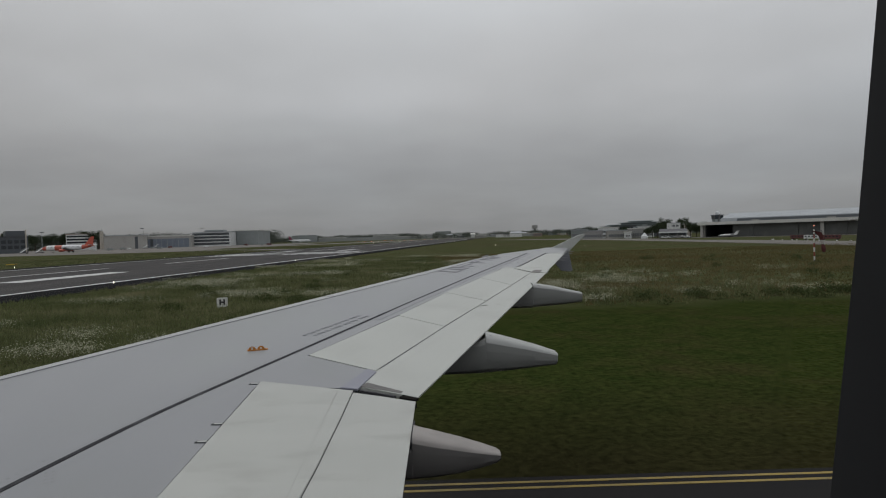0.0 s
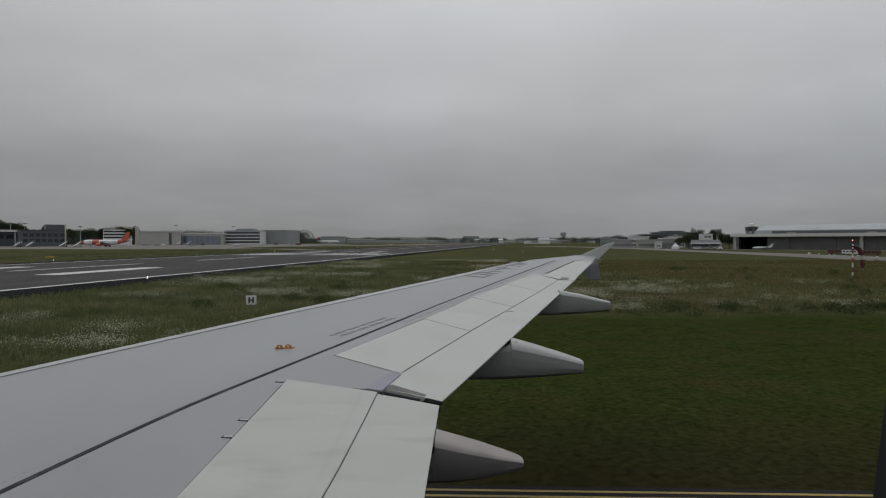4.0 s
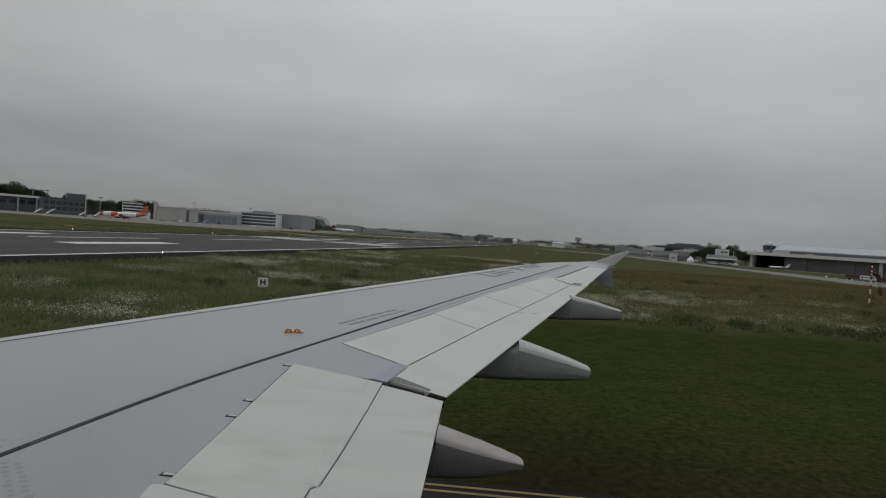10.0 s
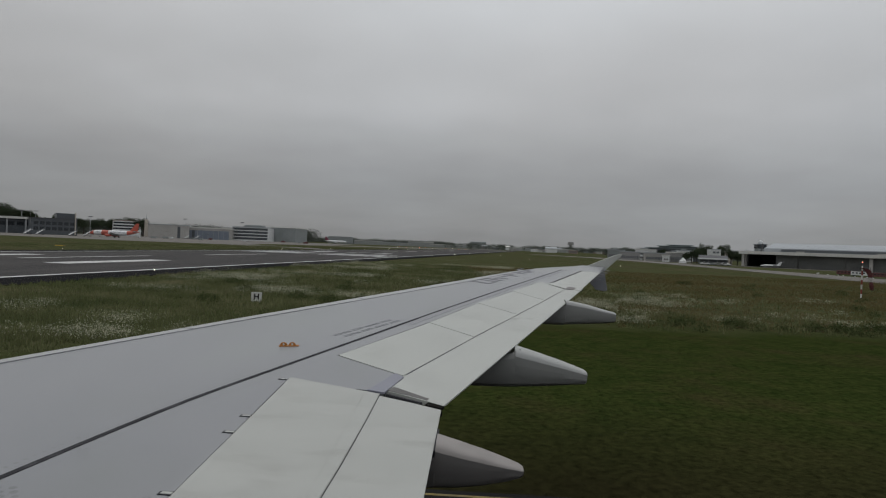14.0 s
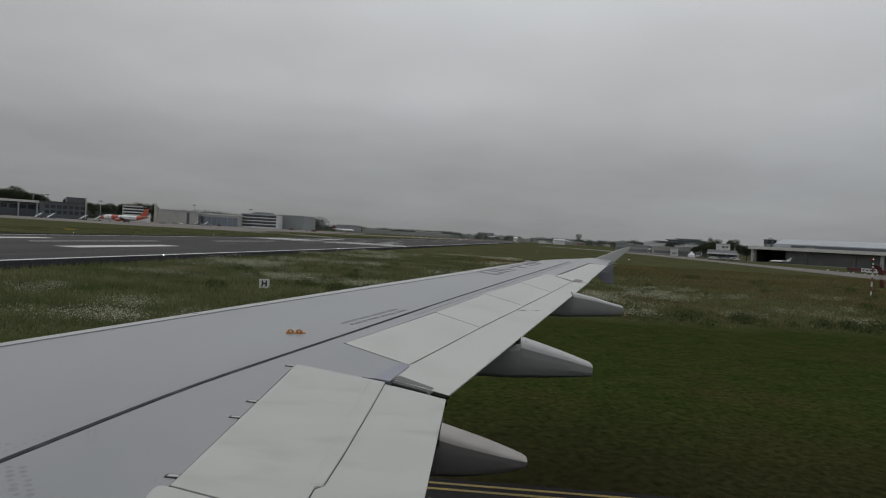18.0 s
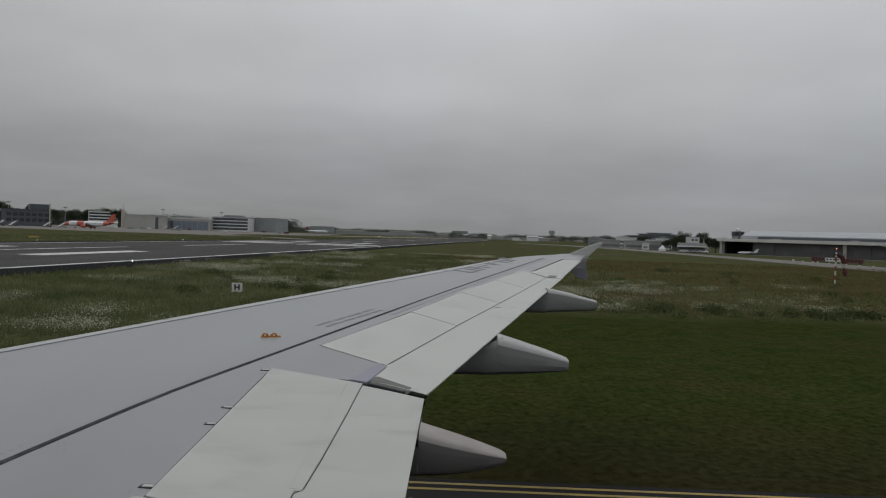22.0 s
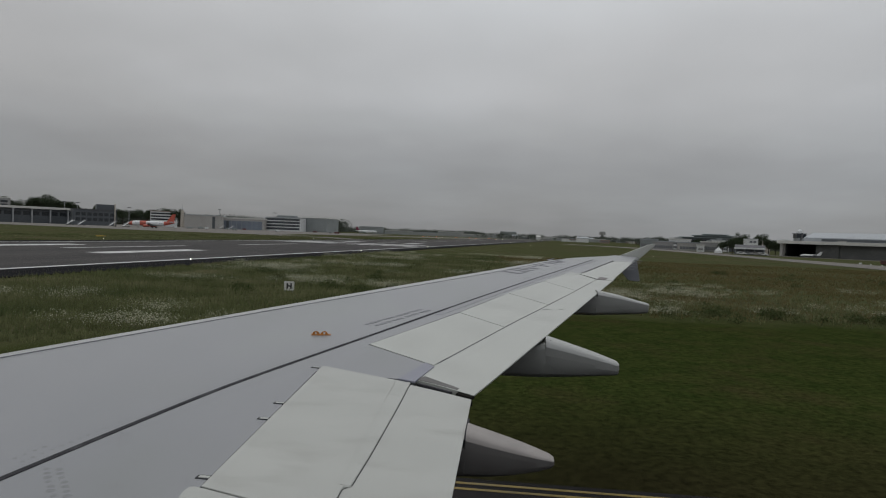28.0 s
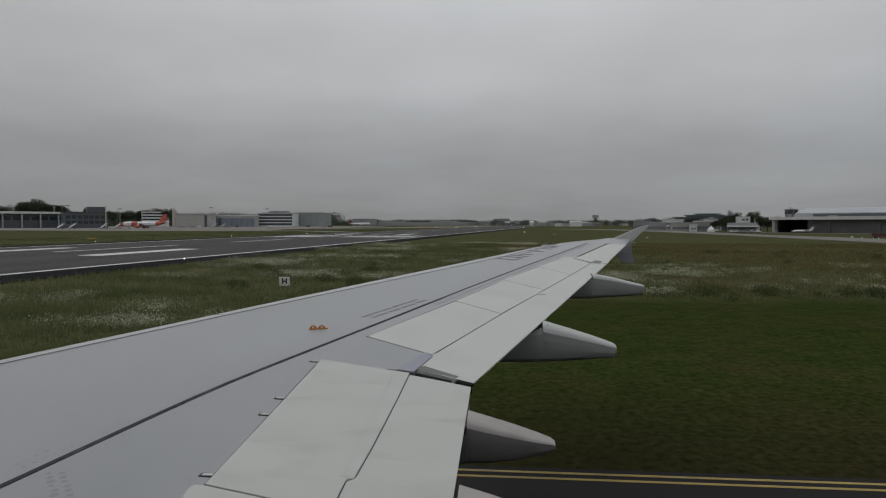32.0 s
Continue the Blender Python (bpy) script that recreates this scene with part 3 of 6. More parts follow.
part("nose_wheel", Build().tube((-12.5, -2.15, 0.43), (-12.5, -1.53, 0.43), 0.38, k=14), "tyre", leg)
part("wing", Build().loft([[(x, y, z + d) for x, y, z in ((-6.3, -3.9, 2.75), (-0.5, -3.9, 2.75), (3.2, -19, 4.2), (1.8, -19, 4.2))] for d in (-0.2, 0.1)]), "skin", wing)


def step_of(y):
    """Where the upper skin ends and where the box below the movable panels ends."""
    if y < 4.80:
        return -1.475, -0.78
    if y < 5.23:
        return lerp(-0.69, -0.58, (y - 4.8) / 0.43), lerp(-0.68, -0.57, (y - 4.8) / 0.43)
    if y < 5.69:
        return lerp(-0.585, -1.25, (y - 5.23) / 0.46), x_hinge(y) - 0.06
    if y < 11.45:
        return x_front(y), x_hinge(y) - 0.06
    if y < 14.06:
        return x_ail(y) - 0.01, x_ail(y)
    return x_te(y) - 0.02, x_te(y)


def wing_box():
    rings = []
    ys = [-0.45, 1.5, 3.0, 4.0, 4.799, 4.801, 5.229, 5.231, 5.46, 5.69, 6.5, 7.5, 8.5, 9.5, 10.5, 11.449, 11.451, 12.2, 13.0, 13.5, 13.9, 14.059, 14.061, 14.5, 14.9, 15.25]
    for y in ys:
        xl, (xs, xb) = x_le(y), step_of(y)
        c = x_te(max(y, 4.58)) - xl
        th = 0.115 * c
        r = []
        for k in (0, 0.004, 0.012, 0.025, 0.045, 0.12):      # rounded nose
            x = xl + k * c
            r.append((x, y, top(x, y) - 0.024 * c * (1 - min(1, k / 0.045)) ** 2.2))
        r.append((lerp(xl + 0.12 * c, xs, 0.5), y, top(lerp(xl + 0.12 * c, xs, 0.5), y)))
        r.append((xs, y, top(xs, y)))
        r.append((xs + 0.002, y, top(xs, y) - 0.035))
        r.append((xb, y, top(xb, y) - 0.035))
        r.append((xb - 0.002, y, top(xb, y) - 0.035 - 0.03 * c / 3))
        for k, d in ((0.55, 0.85), (0.3, 1.0), (0.12, 0.8), (0.03, 0.5)):
            x = min(xl + k * c, xb - 0.01)
            r.append((x, y, top(x, y) - th * d))
        rings.append(r)
    return Build().loft(rings)


part("wing_box", wing_box(), "skin", wing, "pale blue-grey painted upper skin", smooth=True)


def panel(name, corners, mat, lift=0.0, thick=0.022, label="", smooth=False, bevel=0.004):
    """A movable panel lying in the wing's upper surface, by its plan corners."""
    b = Build().prism(corners, lambda x, y: top(x, y) + lift - thick, lambda x, y: top(x, y) + lift)
    return part(name, b, mat, wing, label, bevel=bevel)


def skewed(ya, yb, g=0.012):
    """Plan corners of a spoiler between two span stations of its front edge; ends stand square to the hinge."""
    back = lambda y: 5.23 + (y - 5.69) * (9.67 - 5.23) / (10.36 - 5.69)
    ya2, yb2 = back(ya), back(yb)
    return [(x_front(ya) + g, ya + g), (x_hinge(ya2) + 0.004, ya2 + g), (x_hinge(yb2) + 0.004, yb2 - g), (x_front(yb) + g, yb - g)]


def strip(name, f, ya, yb, w, mat, lift, n=24, label=""):
    """A narrow band that follows a span line on the skin."""
    pts = [ya + (yb - ya) * i / n for i in range(n + 1)]
    poly = [(f(y) - w / 2, y) for y in pts] + [(f(y) + w / 2, y) for y in reversed(pts)]
    left = [[(f(y) - w / 2, y, top(f(y), y) - 0.004), (f(y) + w / 2, y, top(f(y), y) - 0.004), (f(y) + w / 2, y, top(f(y), y) + lift), (f(y) - w / 2, y, top(f(y), y) + lift)] for y in pts]
    return part(name, Build().loft(left), mat, wing, label)


for ya, yb in ((5.69, 7.41), (7.41, 8.98), (8.98, 10.36), (10.36, 11.75)):
    panel("spoiler", skewed(ya, yb), "panel", 0.003, label="pale grey-white spoiler panel")
REAR = [(3.072, -0.742), (3.45, -0.722), (3.80, -0.711), (4.20, -0.699), (4.74, -0.690)]      # the inboard spoiler's rear edge
sp_in = panel("spoiler", [(-1.4745, 2.918), (-0.782, 2.768), (-0.781, 3.07)] + [(x, y) for y, x in REAR] + [(-1.468, 4.955)], "panel_worn", 0.001, label="dirty pale inboard spoiler panel")
panel("fixed_panel", [(-1.44, -0.2), (-0.785, -0.2), (-0.784, 2.752), (-1.464, 2.900), (-1.510, 2.905), (-1.527, 2.89), (-1.532, 2.85), (-1.516, 2.75)], "panel_worn", 0.003, label="pale fixed panel with a rounded corner")
strip("gap_seal", line([(0.4, -0.784), (3.06, -0.778), (3.08, -0.739)] + [(y, x + 0.003) for y, x in REAR[1:]]), 0.4, 4.73, 0.0045, "seal", -0.002, n=90, label="dark gap line behind the spoiler")
edge = panel("spoiler_edge_strip", [(-0.812, 3.085)] + [(x - 0.003, y) for y, x in [(3.085, -0.742)] + REAR[1:4] + [(4.735, -0.690)]] + [(-0.806, 4.752), (-0.810, 3.887)], "panel_worn", 0.0028, 0.004, bevel=0.0)
edge.parent = sp_in
panel("shroud_plate", [(-0.80, 4.80), (-0.66, 4.765), (-0.555, 5.20), (-0.64, 5.29)], "plate", 0.006, 0.02, label="blue-grey overlapping cover plate")


def flap(name, corners, mat, label, drop=0.003, tf=0.075, tb=0.012):
    """A tapered flap: front corners first, then back corners, both from inboard to outboard."""
    (f0, f1), (b0, b1) = corners
    rings = []
    for k in range(9):
        s = k / 8
        xf, yf, xb, yb = lerp(f0[0], f1[0], s), lerp(f0[1], f1[1], s), lerp(b0[0], b1[0], s), lerp(b0[1], b1[1], s)
        q = lambda t: (lerp(xf, xb, t), lerp(yf, yb, t))
        tz = lambda t: top(*q(t)) - drop * (1 - t) - 0.002
        rings.append([(*q(0), tz(0) - 0.010), (*q(0.02), tz(0.02)), (*q(0.5), tz(0.5) + 0.003), (*q(1), tz(1)), (*q(1), tz(1) - tb), (*q(0.5), tz(0.5) - tf * 0.7), (*q(0.04), tz(0.04) - tf)])
    return part(name, Build().loft(rings), mat, wing, label, smooth=True)


flap_in = flap("inboard_flap", [((-0.86, -0.2), (-0.762, 4.735)), ((-0.258, -0.2), (-0.195, 4.51))], "panel_worn", "worn pale inboard flap with streaks of dirt")
flap("outboard_flap", [((-0.735, 4.875), (1.635, 11.05)), ((-0.18, 4.60), (1.925, 11.0))], "panel", "long pale outboard flap")
ail = flap("aileron", [((1.54, 11.80), (2.475, 14.05)), ((2.10, 11.58), (2.89, 14.05))], "panel", "pale aileron near the wing tip")
panel("trailing_panel", [(1.30, 11.76), (1.69, 11.10), (1.94, 11.03), (2.09, 11.56), (1.53, 11.78), (1.45, 11.62)], "panel", 0.001, 0.03)
panel("stain_patch", [(1.66, 11.02), (1.80, 10.98), (1.90, 11.28), (1.76, 11.32)], "rust", 0.007, 0.004, "small brown stained patch", bevel=0)
for cx, cy, w in ((0.58, 8.045, 0.05), (0.785, 8.125, 0.03)):       # grey scuffs on the flap
    panel("scuff_mark", [(cx - w, cy - 0.022), (cx + w, cy + 0.004), (cx + w * 0.7, cy + 0.026), (cx - w * 0.8, cy + 0.006)], "dirt_line", 0.0036, 0.003, "small grey scuff", bevel=0)
# slot hardware between the inboard and outboard flaps
part("slot_rail", Build().prism([(-0.665, 4.845), (-0.315, 4.68), (-0.30, 4.725), (-0.60, 4.935)], lambda x, y: top(x, y) - 0.03, lambda x, y: top(x, y) + 0.001), "rail_worn", wing, "grimy metal rail in the gap between the flaps", bevel=0.003)
# solid black slabs paint the shade inside the slot
part("slot_gap", Build().prism([(-0.66, 4.755), (-0.21, 4.55), (-0.19, 4.60), (-0.66, 4.84)], lambda x, y: top(x, y) - 0.08, lambda x, y: top(x, y) - 0.045), "drain_and_gap_black", wing, "black fill for the shade in the gap between the flaps")
part("slot_shadow_gap", Build().prism([(-0.30, 4.652), (-0.175, 4.585), (-0.195, 4.545), (-0.32, 4.598)], lambda x, y: top(x, y) - 0.02, lambda x, y: top(x, y) - 0.001), "drain_and_gap_black", wing, "black fill for the shade in the gap at the flap corner")
part("slot_edge", Build().prism([(-0.64, 4.752), (-0.36, 4.63), (-0.35, 4.645), (-0.635, 4.772)], lambda x, y: top(x, y) - 0.05, lambda x, y: top(x, y) - 0.004), "pocket", wing)
part("flap_tab", Build().prism([(-0.212, 3.81), (-0.190, 3.81), (-0.186, 4.16), (-0.208, 4.16)], lambda x, y: top(x, y) - 0.05, lambda x, y: top(x, y) - 0.006), "pocket", flap_in, "dark slot beside the fairing")


strip("edge_strip_line", lambda y: -0.809, 3.09, 4.74, 0.0022, "dirt_line", 0.0034)
strip("hinge_gap", lambda y: x_hinge(y) + 0.006, 5.3, 11.0, 0.005, "letter", 0.0006, label="dark hinge line behind the outboard spoilers")
strip("spar_seal", x_dark, 0.4, 7.6, 0.040, "seal", 0.003, label="black sealant line along the rear spar")
strip("spar_seal", x_dark, 7.6, 14.0, 0.026, "seal", 0.003, label="black sealant line along the rear spar")
strip("pale_band", lambda y: x_dark(y) + 0.075, 7.2, 13.9, 0.10, "band", 0.0015)
nose = lambda y: x_le(y) + 0.26 * (1.0 if y < 11 else max(0.3, 1 - (y - 11) / 5))
strip("slat_edge", nose, 0.6, 13.6, 0.014, "mark", 0.0045, label="dark edge of the slat")


def slat(ya, yb):
    rings = []
    for k in range(7):
        y = lerp(ya, yb, k / 6)
        c = x_te(max(y, 4.58)) - x_le(y)
        w = nose(y) - x_le(y) - 0.008
        r = []
        for t in (0, 0.05, 0.15, 0.32, 0.6, 1.0):
            x = x_le(y) + t * w
            kk = t * w / c
            r.append((x - 0.006 * (1 - t), y, top(x, y) - 0.024 * c * (1 - min(1, kk / 0.045)) ** 2.2 + 0.004))
        r += [(x_le(y) + w, y, top(x_le(y) + w, y) - 0.02), (x_le(y) + 0.01, y, top(x_le(y), y) - 0.024 * c - 0.03)]
        rings.append(r)
    return part("slat", Build().loft(rings), "slat", wing, "bright metal leading-edge slat", smooth=True)


for ya, yb in ((0.6, 3.7), (3.72, 6.2), (6.22, 8.6), (8.62, 11.0), (11.02, 13.4)):
    slat(ya, yb)


def fairing(y, stations, w, sh=0.08, first=4, paint=("fairing", "fairing", "fairing_lit")):
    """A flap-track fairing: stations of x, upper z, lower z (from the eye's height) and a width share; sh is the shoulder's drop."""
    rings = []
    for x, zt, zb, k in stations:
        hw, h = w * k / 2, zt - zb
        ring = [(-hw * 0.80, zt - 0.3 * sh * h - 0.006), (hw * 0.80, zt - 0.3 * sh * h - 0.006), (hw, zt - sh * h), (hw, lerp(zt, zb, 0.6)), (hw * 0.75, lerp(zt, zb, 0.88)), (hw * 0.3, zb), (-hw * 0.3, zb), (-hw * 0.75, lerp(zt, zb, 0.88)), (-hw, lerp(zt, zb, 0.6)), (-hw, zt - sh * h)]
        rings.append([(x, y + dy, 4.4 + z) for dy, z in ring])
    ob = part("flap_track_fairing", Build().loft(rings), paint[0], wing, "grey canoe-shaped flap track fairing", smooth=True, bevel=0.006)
    # separate cap skin that carries the painted lit tone of the top
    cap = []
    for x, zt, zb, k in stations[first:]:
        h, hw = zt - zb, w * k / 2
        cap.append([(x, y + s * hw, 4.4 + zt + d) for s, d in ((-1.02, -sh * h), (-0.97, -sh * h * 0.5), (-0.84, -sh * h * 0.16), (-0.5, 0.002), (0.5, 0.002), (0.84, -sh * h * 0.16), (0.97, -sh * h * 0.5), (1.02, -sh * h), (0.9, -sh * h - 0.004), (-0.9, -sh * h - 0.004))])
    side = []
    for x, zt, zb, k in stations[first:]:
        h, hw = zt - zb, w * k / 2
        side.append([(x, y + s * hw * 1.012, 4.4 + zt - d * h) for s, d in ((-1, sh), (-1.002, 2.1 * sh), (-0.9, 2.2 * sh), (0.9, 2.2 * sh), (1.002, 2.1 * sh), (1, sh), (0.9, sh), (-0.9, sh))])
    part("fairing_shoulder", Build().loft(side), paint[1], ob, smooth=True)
    part("fairing_cap", Build().loft(cap), paint[2], ob, "weathered pinkish-grey top of the fairing, coloured lighter as if sky-lit", smooth=True)
    return ob


DIRTY = ("fairing_dirty_shaded", "fairing_dirty_shaded", "fairing_dirty_lit_top")
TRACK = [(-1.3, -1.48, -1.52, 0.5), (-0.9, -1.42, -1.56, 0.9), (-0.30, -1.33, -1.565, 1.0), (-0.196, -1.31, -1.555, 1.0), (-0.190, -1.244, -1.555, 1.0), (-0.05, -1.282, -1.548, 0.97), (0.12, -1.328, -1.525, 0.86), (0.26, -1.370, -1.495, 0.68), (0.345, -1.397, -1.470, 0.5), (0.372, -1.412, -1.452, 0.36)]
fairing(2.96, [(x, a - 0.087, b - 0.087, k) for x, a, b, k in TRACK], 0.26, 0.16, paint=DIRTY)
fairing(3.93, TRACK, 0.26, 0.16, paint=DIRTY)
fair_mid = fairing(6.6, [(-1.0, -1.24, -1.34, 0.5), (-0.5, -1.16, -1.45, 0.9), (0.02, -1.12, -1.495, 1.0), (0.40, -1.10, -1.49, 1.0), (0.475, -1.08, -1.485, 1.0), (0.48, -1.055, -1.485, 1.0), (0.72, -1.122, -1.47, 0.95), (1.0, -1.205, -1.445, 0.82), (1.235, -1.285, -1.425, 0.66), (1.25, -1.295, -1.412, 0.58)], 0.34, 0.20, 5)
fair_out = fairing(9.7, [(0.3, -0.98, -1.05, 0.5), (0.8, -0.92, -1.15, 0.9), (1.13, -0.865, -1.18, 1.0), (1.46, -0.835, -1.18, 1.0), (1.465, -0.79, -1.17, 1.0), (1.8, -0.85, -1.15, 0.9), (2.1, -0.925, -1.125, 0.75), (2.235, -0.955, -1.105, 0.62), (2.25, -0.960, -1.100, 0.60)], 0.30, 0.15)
for x, y, z, on in ((0.53, 6.6, -1.078, fair_mid), (1.56, 9.7, -0.82, fair_out)):
    part("fairing_joint", Build().box(x - 0.007, x + 0.007, y - 0.13, y + 0.13, 4.4 + z - 0.05, 4.4 + z + 0.006), "slot", on)

# wing tip fence: upper and lower sweptback blades
for pts, nm in (([(2.60, -0.47), (3.50, -0.075), (3.64, -0.045), (3.66, -0.08), (3.24, -0.49)], "fence_upper"),
                ([(2.66, -0.50), (3.24, -0.49), (3.33, -0.96), (3.27, -0.985), (3.05, -0.955)], "fence_lower")):
    rings = [[(x, 15.28 + d, 4.4 + z) for x, z in pts] for d in (-0.025, 0.025)]
    part(nm, Build().loft(rings), "fence_shaded" if nm == "fence_lower" else "panel", wing, "grey wing-tip fence blade", bevel=0.008)
for i in range(5):                                        # static dischargers
    y = 12.9 + i * 0.42
    x = x_te(y)
    part("static_discharger", Build().tube((x - 0.02, y, top(x, y) - 0.01), (x + 0.17, y + 0.03, top(x, y) - 0.025), 0.012, 0.008, 6), "band", ail, "short pale discharge wick")

# orange lifeline bracket: a foot strip with two arched lugs
def bracket():
    b = Build()
    c, d = Vector((-1.775, 5.868)), Vector((0.945, 0.326))
    z = lambda p: top(p.x, p.y)
    t_ = Vector((-d.y, d.x)) * 0.005
    for k in (-0.041, 0.041):
        m = c + d * k
        prof = [(0.035 * math.cos(a), 0.038 * math.sin(a) ** 0.8 if 0 < i < 12 else 0.0) for i, a in ((i, math.pi * i / 12) for i in range(13))]
        b.loft([[((m + d * u + t_ * s).x, (m + d * u + t_ * s).y, z(m + d * u) + h) for u, h in prof] for s in (-1, 1)])
    n = Vector((-d.y, d.x)) * 0.022
    b.prism([tuple(c + d * s + n * k) for s, k in ((-0.085, -1), (0.105, -0.7), (0.105, 0.7), (-0.085, 1))], lambda x, y: top(x, y) - 0.003, lambda x, y: top(x, y) + 0.009)
    return b


lifeline = part("lifeline_bracket", bracket(), "orange", wing, "orange bracket with two round lugs", smooth=True)
for k in (-0.041, 0.041):
    c = Vector((-1.775 + 0.945 * k, 5.868 + 0.326 * k))
    part("lug_eye", Build().tube((c.x, c.y - 0.008, top(*c) + 0.018), (c.x, c.y + 0.008, top(*c) + 0.018), 0.011, k=10), "white_paint", lifeline)

# two lines of faded stencilled wording and the large faded letters, as plain bars
def bars(name, start, along, runs, height, mat, n_off=0.0):
    a = Vector(along).normalized()
    n = Vector((-a.y, a.x))
    b = Build()
    for s0, s1 in runs:
        p = [Vector(start) + a * s + n * (n_off + h) for s, h in ((s0, 0), (s1, 0), (s1, height), (s0, height))]
        b.prism([tuple(q) for q in p], lambda x, y: top(x, y) - 0.003, lambda x, y: top(x, y) + 0.0025)
    return part(name, b, mat, wing, "row of faded dark stencilled bars")


for line_no, off in enumerate((0.085, 0.012)):
    s = 0.03 * line_no
    for k in range(14):                                    # small separate bars, a wider gap after each word
        bars("stencil_bar", (-1.345 + 0.03 * line_no, 6.38), (0.51, 1.08), [(s, s + 0.040 + 0.008 * (k % 2))], 0.044, "mark", off)
        s += 0.072 + (0.03 if k in (3, 6, 10) else 0)


def glyph(s, pieces):
    """A broad character of plain bars: along, across, length, height."""
    b = Build()
    a = Vector((0.45, 1.0)).normalized()
    n = Vector((-a.y, a.x))
    for u, v, du, dv in pieces:
        c = [Vector((0.20, 10.60)) + a * 1.2 * (s + 0.30 + uu) + n * (0.04 + 0.85 * vv) for uu, vv in ((u, v), (u + du, v), (u + du, v + dv), (u, v + dv))]
        b.prism([tuple(k) for k in c], lambda x, y: top(x, y) - 0.003, lambda x, y: top(x, y) + 0.003)
    part("registration_bar", b, "letter", wing, "large dark painted bar character")


BOXY = [(0, 0, 0.36, 0.06), (0, 0.42, 0.36, 0.06), (0, 0.06, 0.08, 0.36), (0.28, 0.06, 0.08, 0.36)]
OPEN = [(0, 0, 0.08, 0.48), (0.08, 0.21, 0.24, 0.06), (0.24, 0, 0.08, 0.21)]
DASH = [(0.02, 0.2, 0.18, 0.07)]
THREE = [(0, 0, 0.08, 0.48), (0.08, 0.42, 0.26, 0.06), (0.08, 0.21, 0.2, 0.06)]
for s, g in ((0.0, BOXY), (0.47, OPEN), (0.88, DASH), (1.16, THREE), (1.58, OPEN), (1.98, THREE)):
    glyph(s, g)

# rivet rows and fastener groups
def rivets():
    b = Build()
    g = random.Random(12)

    def dot(x, y, r):
        ring = [(x + r * 1.15 * math.cos(t), y + r * math.sin(t)) for t in (2 * math.pi * i / 9 for i in range(9))]
        b.add([(px, py, top(px, py) + 0.0007) for px, py in ring], [tuple(range(9))])
    for i in range(13):                                    # a row outside the sealant line, worn away here and there
        y = 2.95 + i * 0.052
        dot(x_dark(y) - 0.088, y, g.uniform(0.008, 0.0125))
        if i < 4:
            dot(x_dark(y) - 0.15, y + 0.02, g.uniform(0.008, 0.012))
    for i in range(7):
        dot(x_dark(3.75 + i * 0.07) - 0.045, 3.75 + i * 0.07, 0.006)
    for i in range(2):                                     # eight fasteners inside the line
        for j in range(4):
            dot(-2.208 + i * 0.032 + j * 0.022, 3.38 + i * 0.016 - j * 0.039, 0.0085)
    for i in range(2):                                     # large filled fasteners at the wing root
        for j in range(8):
            dot(-2.31 + i * 0.07 + j * 0.036 + g.uniform(-0.006, 0.006), 2.905 + i * 0.012 - j * 0.037, g.uniform(0.013, 0.020))
    for x0, y0, n in ((-1.90, 2.83, 6), (-1.54, 2.95, 6), (-1.60, 2.86, 4), (-1.95, 3.02, 3)):
        for k in range(n):
            dot(x0 + g.uniform(-0.05, 0.05), y0 + g.uniform(-0.05, 0.05), g.uniform(0.004, 0.007))
    for k in range(14):
        dot(-2.0 + k * 0.0205, 3.47 - k * 0.0026, 0.0035)
    for i in range(20):
        dot(-0.90, 1.5 + i * 0.16, 0.005)
    return b


tagged(part("rivet_rows", rivets(), "rivet", wing, "rows of small dull rivets"), kind="stuff")
for y in (4.89, 4.075, 3.795, 3.005):                        # small hinge pockets ahead of the inboard spoiler
    x = -1.508
    z = top(x, y)
    b = Build().box(x - 0.026, x + 0.036, y - 0.024, y - 0.014, z - 0.01, z + 0.0025)
    b.box(x - 0.026, x + 0.036, y + 0.014, y + 0.020, z - 0.01, z + 0.0025)
    b.box(x - 0.034, x - 0.024, y - 0.024, y + 0.020, z - 0.01, z + 0.0025)
    pocket = part("hinge_pocket", b, "pocket", wing)
    part("hinge_lug", Build().box(x - 0.022, x + 0.034, y - 0.013, y + 0.013, z - 0.01, z + 0.0035), "panel", pocket)

# ---------------------------------------------------------------- cabin side wall with its window
def oval(w, h, cx, cz, lean, n=48, p=4.2):
    """A rounded upright window outline; lean shifts it aft with height."""
    out = []
    for i in range(n):
        t = 2 * math.pi * i / n
        c, s = math.cos(t), math.sin(t)
        x = math.copysign(abs(c) ** (2 / p), c) * w / 2
        z = math.copysign(abs(s) ** (2 / p), s) * h / 2
        out.append((cx + x + lean * z, cz + z))
    return out


def annulus(inner, outer, y0, y1):
    rings = [[(x, y1, z) for x, z in inner], [(x, y0, z) for x, z in inner], [(x, y0, z) for x, z in outer], [(x, y1, z) for x, z in outer], [(x, y1, z) for x, z in inner]]
    return Build().loft(rings, cap=False)


WIN = (-0.0145, 4.40, 0.11)
cabin_wall = part("cabin_wall", annulus(oval(0.256, 0.36, *WIN), oval(0.86, 1.0, 0, 4.30, 0, p=24), 0.122, 0.132), "cabin")
tagged(cabin_wall, "dark cabin side wall around a rounded window", "cabin wall", kind="structure")
win = tagged(thing("window_1", "", ""), "rounded aircraft cabin window with a black rubber edge", "window", kind="structure")
part("window_seal", annulus(oval(0.25, 0.354, *WIN), oval(0.27, 0.375, *WIN), 0.120, 0.136), "rubber", win, "black rubber window edge")
